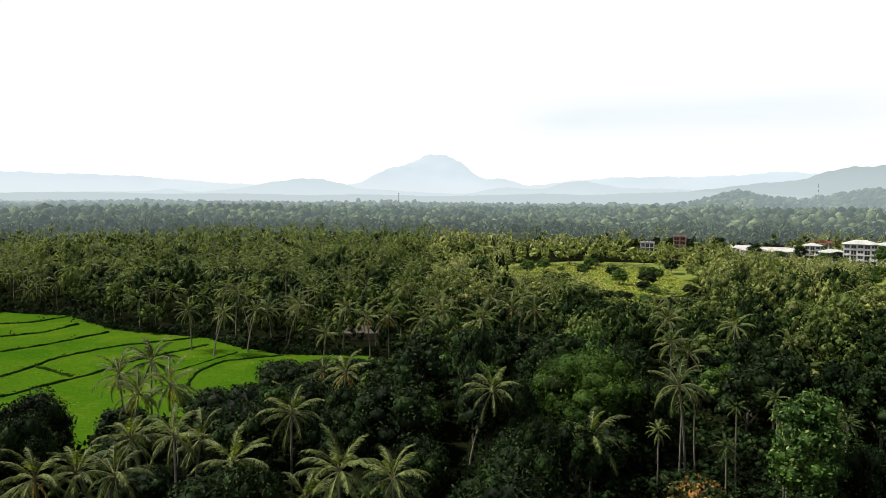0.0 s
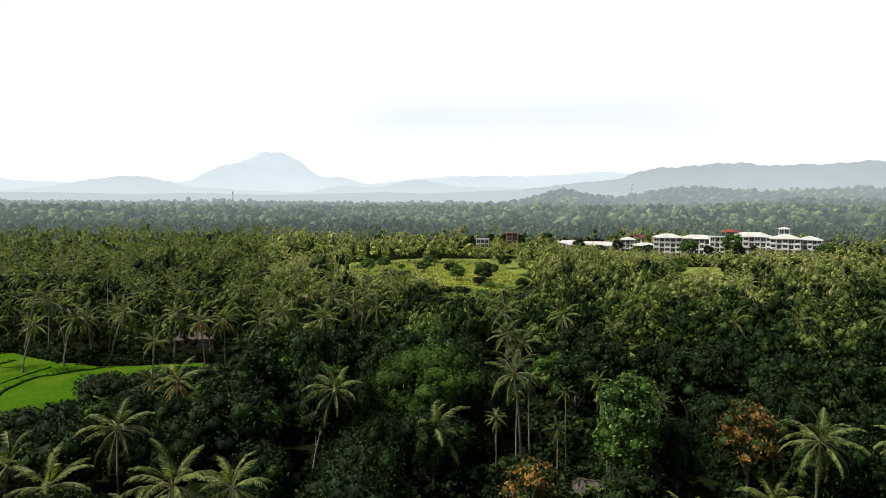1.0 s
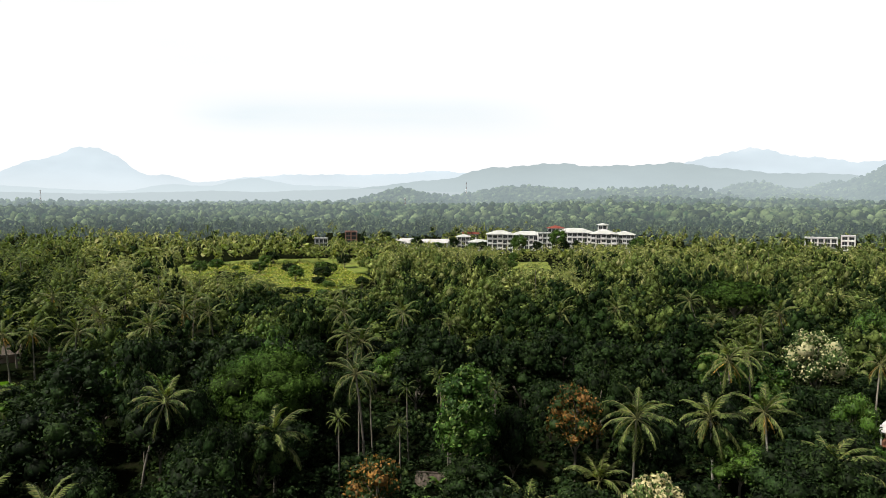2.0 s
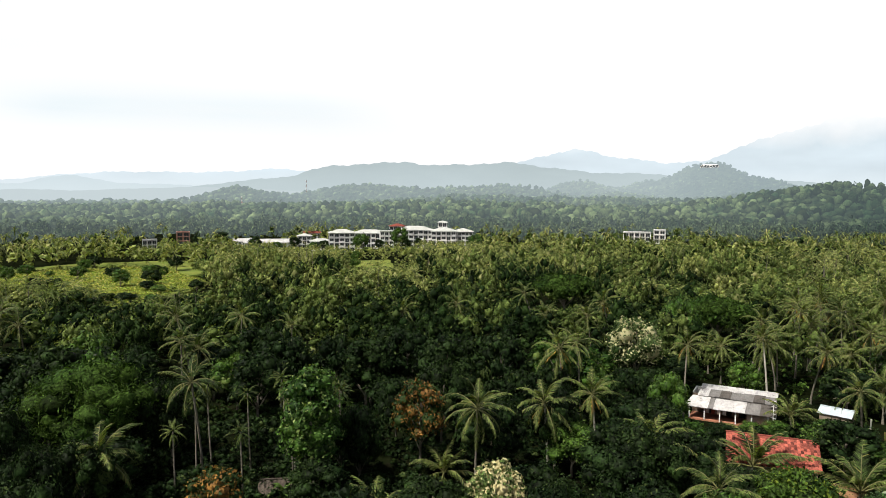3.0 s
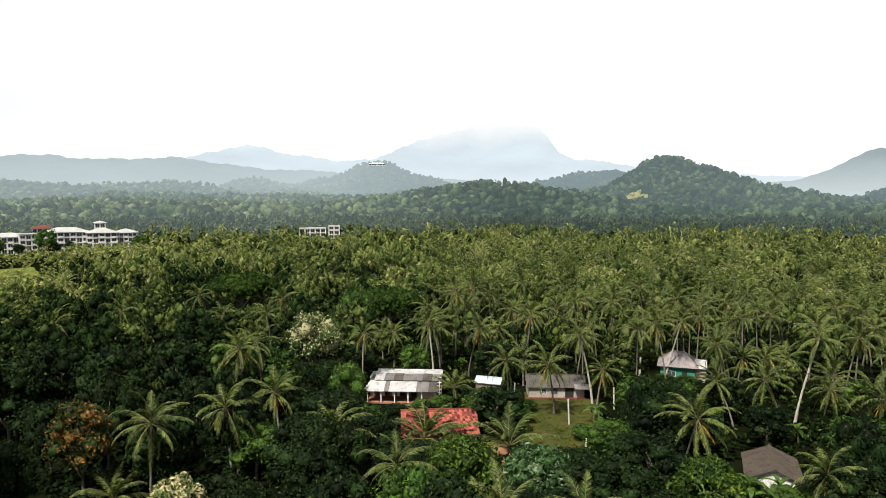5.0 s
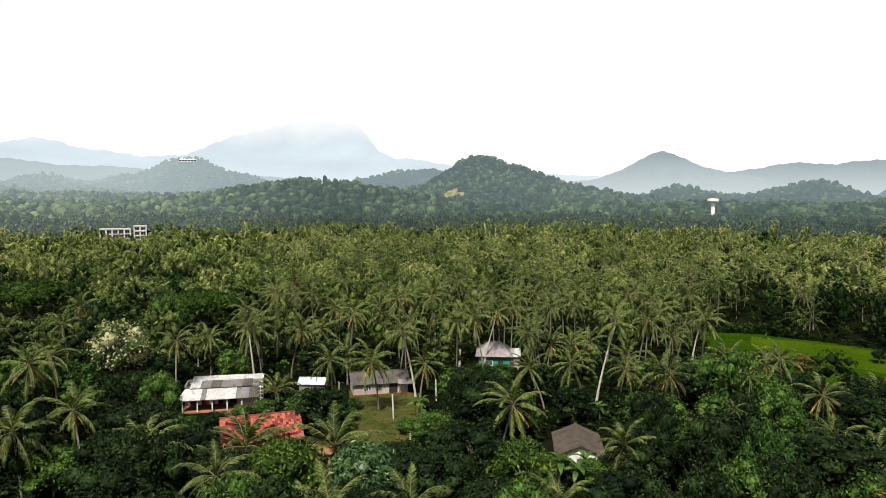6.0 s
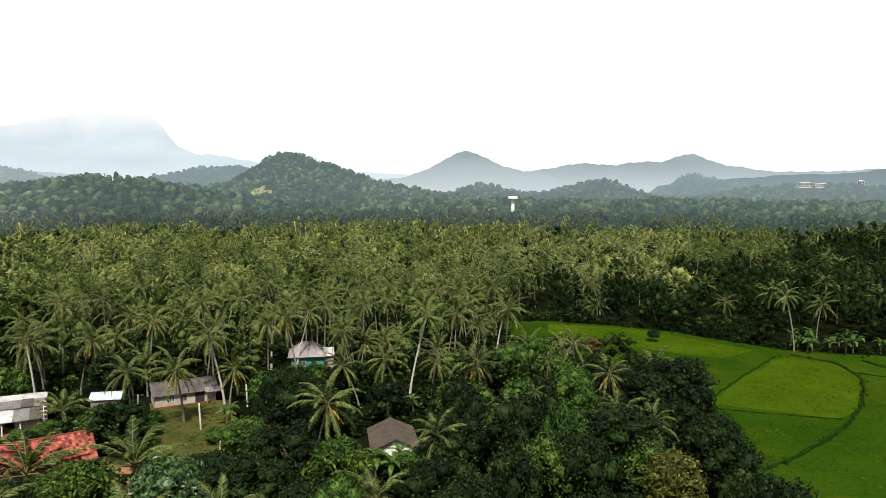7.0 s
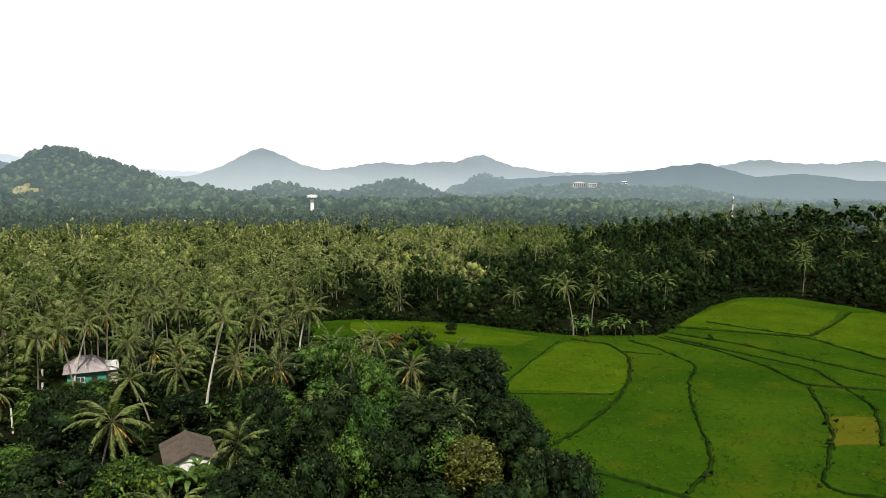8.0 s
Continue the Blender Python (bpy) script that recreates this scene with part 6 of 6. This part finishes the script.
green = hip("green_house", pose(147.6, 22.6, 0, 0, 0, -82), "small green-walled house with a grey hipped roof", 6.6, 6.4, 3.2, 5.5, 2.4, 0.7, ROSE_SHEET, GREEN_PAINT)
opening("window", green, -1.8, -0.4, 1.1, 2.1, -3.2, GLASS, WHITEWASH, 2)
opening("door", green, 0.8, 1.8, 0.05, 2.1, -3.2, SHADOW, WOOD, 1)
bm = bmesh.new()
sheet_roof(bm, (3.2, -2.8, 2.9), (5.6, -2.8, 2.9), (5.6, 1.2, 3.9), (3.2, 1.2, 3.9), 12)
part("side_roof", bm, WHITE_SHEET, green, "pale sheet over the side room")
part("side_wall", boxes((3.2, 5.4, -2.4, 0.9, 0, 2.95)), PLASTER, green)
brown = gable("brown_house", pose(98.6, 3.0, 0, 0, 0, 7), "small house with a dark brown sheet roof and white gable", 8.4, 6.0, 2.3, 3.6, 0.5, BROWN_SHEET, WHITEWASH, 40)
shed = gable("shed", pose(120.6, 53.0, 0, 0, 0, -80), "open shed with a pale blue sheet roof", 4.6, 3.4, 2.1, 2.8, 0.3, BLUE_SHEET, WOOD, 24)
gable("hut", pose(-31, 183, 0, 0, 0, 5), "low brown hut with a dark sheet roof among palms", 9, 5, 2.2, 3.5, 0.5, BROWN_SHEET, WOOD, 40)
gable("hut", pose(33, 79, 0, 0, 0, -30), "hut with a dark sheet roof hidden by trees", 4, 3.4, 2.2, 3.2, 0.3, BROWN_SHEET, WOOD, 20)

for x, y, tall in ((108.7, 33.5, 4.4), (114.1, 45.4, 4.2), (120.5, 29.0, 4.0), (99.5, 28.0, 1.6)):
    bm = bmesh.new()
    box(bm, -0.11, 0.11, -0.11, 0.11, 0, tall)
    bmesh.ops.bevel(bm, geom=bm.edges, offset=0.03, segments=1, affect="EDGES")
    ob = tagged(part("yard_post", bm, POST), "weathered pale concrete post standing in the yard", "post", "yard posts")
    ob.matrix_world = pose(x, y, 0, 0, 2.5, x * 31)

bm = bmesh.new()
bmesh.ops.create_cone(bm, cap_ends=True, segments=16, radius1=0.42, radius2=0.42, depth=1.1, matrix=Matrix.Translation((0, 0, 0.55)))
for z in (0.35, 0.75):
    bmesh.ops.create_cone(bm, cap_ends=True, segments=16, radius1=0.45, radius2=0.45, depth=0.05, matrix=Matrix.Translation((0, 0, z)))
barrel = tagged(part("barrel", bm, surface("blue_plastic", (0.02, 0.09, 0.22), (0.03, 0.12, 0.28), 1, 0.4)), "blue plastic water barrel beside the house", "barrel")
barrel.matrix_world = pose(103.0, 51.5, 0.0)


# ---------------------------------------------------------------- the hotel and far buildings
HOTEL_WALL = surface("hotel_wall", (0.70, 0.70, 0.68), (0.82, 0.82, 0.80), 0.15, 0.85, 0, 12, 0.1, None, 0.2, None, True)
HOTEL_ROOF = surface("hotel_roof", (0.36, 0.37, 0.35), (0.50, 0.51, 0.48), 0.2, 0.7, 0, 12, 0.1, None, 0.2, None, True)
PINK = surface("pink_wall", (0.40, 0.22, 0.17), (0.46, 0.27, 0.21), 0.3, 0.85)


def block(x, y, turn, w, depth, floors, bays, label, roof="hip", wall=None, roof_mat=None, lift=0.0, storey=3.2, balcony=True):
    """A building of several floors with recessed windows, floor slabs and balconies."""
    wall, roof_mat = wall or HOTEL_WALL, roof_mat or HOTEL_ROOF
    root = empty("building", pose(x, y, float(ground_z(x, y)) + lift, 0, 0, turn), label, "building", "hotel buildings")
    h = floors * storey
    part("wall", boxes((-w / 2, w / 2, -depth / 2 + 0.9, depth / 2, -1, h)), wall, root)
    for k in range(floors + 1):
        part("floor_slab", boxes((-w / 2 - 0.2, w / 2 + 0.2, -depth / 2 - 0.3, -depth / 2 + 0.9, k * storey - 0.16, k * storey + 0.16)), wall, root)
    step = w / bays
    for b in range(bays + 1):
        xb = -w / 2 + b * step
        part("pillar", boxes((xb - 0.25, xb + 0.25, -depth / 2 - 0.1, -depth / 2 + 0.9, -1, h)), wall, root)
    for k in range(floors):
        for b in range(bays):
            x0, wide = -w / 2 + b * step + step * 0.14, step * 0.72
            z0, z1 = k * storey + 0.2 + 0.5 * ((b * 3 + k) % 3 == 0), k * storey + storey - 0.5
            win = part("window", boxes((x0, x0 + wide, -depth / 2 + 0.86, -depth / 2 + 0.905, z0, z1)), GLASS, root)
            part("frame", boxes((x0 + wide / 2 - 0.05, x0 + wide / 2 + 0.05, -depth / 2 + 0.8, -depth / 2 + 0.86, z0, z1)), wall, win)
            if balcony and k > 0 and b % 2 == 0:
                part("balcony_rail", boxes((-w / 2 + b * step + 0.3, -w / 2 + (b + 1) * step - 0.3, -depth / 2 - 0.28, -depth / 2 - 0.2,
                                            k * storey + 0.2, k * storey + 1.1)), wall, root)
    if roof == "hip":
        a, b, r = w / 2 + 1.0, depth / 2 + 1.0, max(0.3, (w - depth) / 2)
        bm = bmesh.new()
        base = [bm.verts.new(p) for p in ((-a, -b, h + 0.1), (a, -b, h + 0.1), (a, b, h + 0.1), (-a, b, h + 0.1))]
        t0, t1 = bm.verts.new((-r, 0, h + 0.1 + depth * 0.2)), bm.verts.new((r, 0, h + 0.1 + depth * 0.2))
        for f in ((base[0], base[1], t1, t0), (base[2], base[3], t0, t1), (base[1], base[2], t1), (base[3], base[0], t0), base[::-1]):
            bm.faces.new(f)
        part("roof", bm, roof_mat, root)
    else:
        part("roof", boxes((-w / 2 - 0.4, w / 2 + 0.4, -depth / 2 - 0.4, depth / 2 + 0.4, h + 0.16, h + 0.5)), roof_mat, root)
        part("parapet", boxes((-w / 2, w / 2, -depth / 2 - 0.1, -depth / 2 + 0.1, h + 0.5, h + 1.0)), wall, root)
    return root


def hall(x, y, turn, w, depth, tall, roof_mat, label):
    root = gable("hall", pose(x, y, float(ground_z(x, y)), 0, 0, turn), label, w, depth, tall, tall + depth * 0.14, 0.6, roof_mat, HOTEL_WALL, 40)
    for k in range(5):
        x0 = -w / 2 + (k + 0.3) * w / 5
        part("window", boxes((x0, x0 + w / 9, -depth / 2 - 0.03, -depth / 2 + 0.02, 1.2, tall - 0.8)), GLASS, root)
    return root


block(*spot(-28.0, 474), -28, 17, 12, 4, 5, "white four-storey hotel wing with balconies", "hip", None, None, 0, 3.1)
block(*spot(-30.2, 500), -34, 22, 12, 3, 7, "white hotel wing with a long pale roof", "hip", None, None, 0, 3.6)
block(*spot(-31.6, 484), -28, 9, 11, 4, 3, "white hotel wing with a flat roof", "flat", None, None, 0, 3.2)
block(*spot(-34.0, 496), -32, 24, 14, 4, 7, "white hotel front with tall columns", "hip", None, None, 0, 3.3)
block(*spot(-36.3, 488), -36, 17, 13, 4, 5, "bright white hotel wing with hipped roof", "hip", WHITEWASH, None, 0, 3.2)
block(*spot(-36.2, 494), -36, 6, 6, 6, 2, "small white roof tower of the hotel", "hip", WHITEWASH, None, 0, 3.1, False)
block(*spot(-37.9, 498), -36, 13, 12, 4, 5, "white hotel end wing with a grey roof", "hip", None, None, 0, 3.0)
block(*spot(-26.3, 484), -26, 14, 9, 2, 4, "low white annex with pale hipped roof", "hip", None, None, 0, 3.1)
block(*spot(-25.0, 500), -25, 9, 8, 3, 3, "small white building with hipped roof", "hip", None, None, 0, 3.0)
block(*spot(-32.5, 545), -32, 12, 10, 4, 4, "white building with a red roof behind the hotel", "hip", None, CLAY, 0, 3.4, False)
hall(*spot(-22.4, 500), -22, 36, 15, 5.0, WHITE_SHEET, "white warehouse with a long pale sheet roof")
hall(*spot(-20.3, 508), -20, 14, 12, 5.5, WHITE_SHEET, "white hall with a pale sheet roof")
hall(*spot(-25.6, 540), -25, 12, 9, 9.0, CLAY, "tall house with a red tile roof")
block(*spot(-15.8, 560), -16, 9, 9, 3, 2, "pinkish three-storey house with flat roof", "flat", PINK, PINK, 0, 3.1, False)
block(*spot(-13.4, 520), -13, 9, 8, 2, 3, "small white house with flat roof", "flat", WHITEWASH, None, 0, 3.2, False)
block(*spot(-53.5, 540), -53, 8, 8, 4, 2, "white narrow house among the palms", "flat", WHITEWASH, None, 0, 3.1, False)
block(*spot(-51.8, 560), -52, 20, 9, 3, 5, "long white house among the palms", "flat", WHITEWASH, None, 0, 3.2, False)
block(*spot(-119.7, 1880), -120, 30, 16, 2, 6, "white hilltop building among trees", "hip", WHITEWASH, HOTEL_ROOF, 9, 5.0, False)
block(*spot(-120.7, 1890), -118, 22, 14, 2, 5, "smaller white hilltop building", "flat", WHITEWASH, WHITEWASH, 8, 4.5, False)
block(*spot(-123.2, 2000), -122, 14, 10, 2, 3, "small white house on the far hill", "hip", WHITEWASH, WHITEWASH, 10, 5.0, False)
block(*spot(-57.0, 2530), -57, 58, 20, 1, 6, "white-roofed building on a hilltop", "hip", WHITEWASH, WHITEWASH, 9, 6.0, False)


def water_tower(x, y):
    root = empty("water_tower", pose(x, y, 0), "tall white water tower with a wide flat tank", "water tower")
    solid("shaft", tube([(0, 0, 0), (0, 0, 26)], [2.6, 2.4], 16), WHITEWASH, root, "", True)
    bm = bmesh.new()
    for z, r0, r1, d in ((25.2, 2.4, 6.6, 2.4), (27.9, 6.8, 6.8, 3.0), (29.6, 6.8, 1.5, 0.5)):
        bmesh.ops.create_cone(bm, cap_ends=True, segments=20, radius1=r0, radius2=r1, depth=d, matrix=Matrix.Translation((0, 0, z)))
    part("tank", bm, WHITEWASH, root)
    return root


water_tower(*spot(-98.1, 900))

RED_WHITE = [surface("mast_red", (0.34, 0.20, 0.17), (0.40, 0.25, 0.22), 1), WHITEWASH]


def mast(x, y, tall, wide):
    """A lattice telecom mast in red and white bands."""
    root = empty("telecom_mast", pose(x, y, float(ground_z(x, y))), "slender red and white lattice telecom mast", "mast", "telecom masts")
    n = 7
    for k in range(n):
        z0, z1 = tall * k / n, tall * (k + 1) / n
        r0, r1 = wide * (1 - 0.75 * k / n), wide * (1 - 0.75 * (k + 1) / n)
        pieces = []
        for c in range(4):
            a0, a1 = c * math.pi / 2 + 0.78, (c + 1) * math.pi / 2 + 0.78
            p0, p1 = (r0 * math.cos(a0), r0 * math.sin(a0), z0), (r1 * math.cos(a0), r1 * math.sin(a0), z1)
            q1 = (r1 * math.cos(a1), r1 * math.sin(a1), z1)
            pieces += [tube([p0, p1], [0.16, 0.16], 4), tube([p0, q1], [0.10, 0.10], 4)]
        solid("lattice_section", joined(pieces), RED_WHITE[k % 2], root)
    part("antenna", boxes((-wide * 0.5, wide * 0.5, -0.3, 0.3, tall, tall + 2.5)), WHITEWASH, root)
    return root


mast(*spot(-131.2, 640), 31, 1.2)
mast(*spot(6.6, 1500), 40, 2.4)
mast(*spot(-20.2, 1480), 26, 2.2)
mast(*spot(-25.2, 1900), 40, 2.4)


def antenna_pole(x, y, tall):
    """A white pole with short crossbars beside the long house."""
    root = empty("antenna_pole", pose(x, y, 0, 0, 1.5, 20), "white aerial pole with short crossbars beside the house", "pole")
    solid("pole", tube([(0, 0, 0), (0, 0, tall)], [0.07, 0.055], 8), WHITEWASH, root, "", True)
    for k in range(4):
        z, half = tall - 0.3 - 0.62 * k, 0.34 + 0.07 * (k % 2)
        solid("crossbar", tube([(0.07, -half, z), (0.07, half, z + 0.03)], [0.045, 0.045], 6), WHITEWASH, root)
    return root


antenna_pole(107.6, 57.0, 4.6)
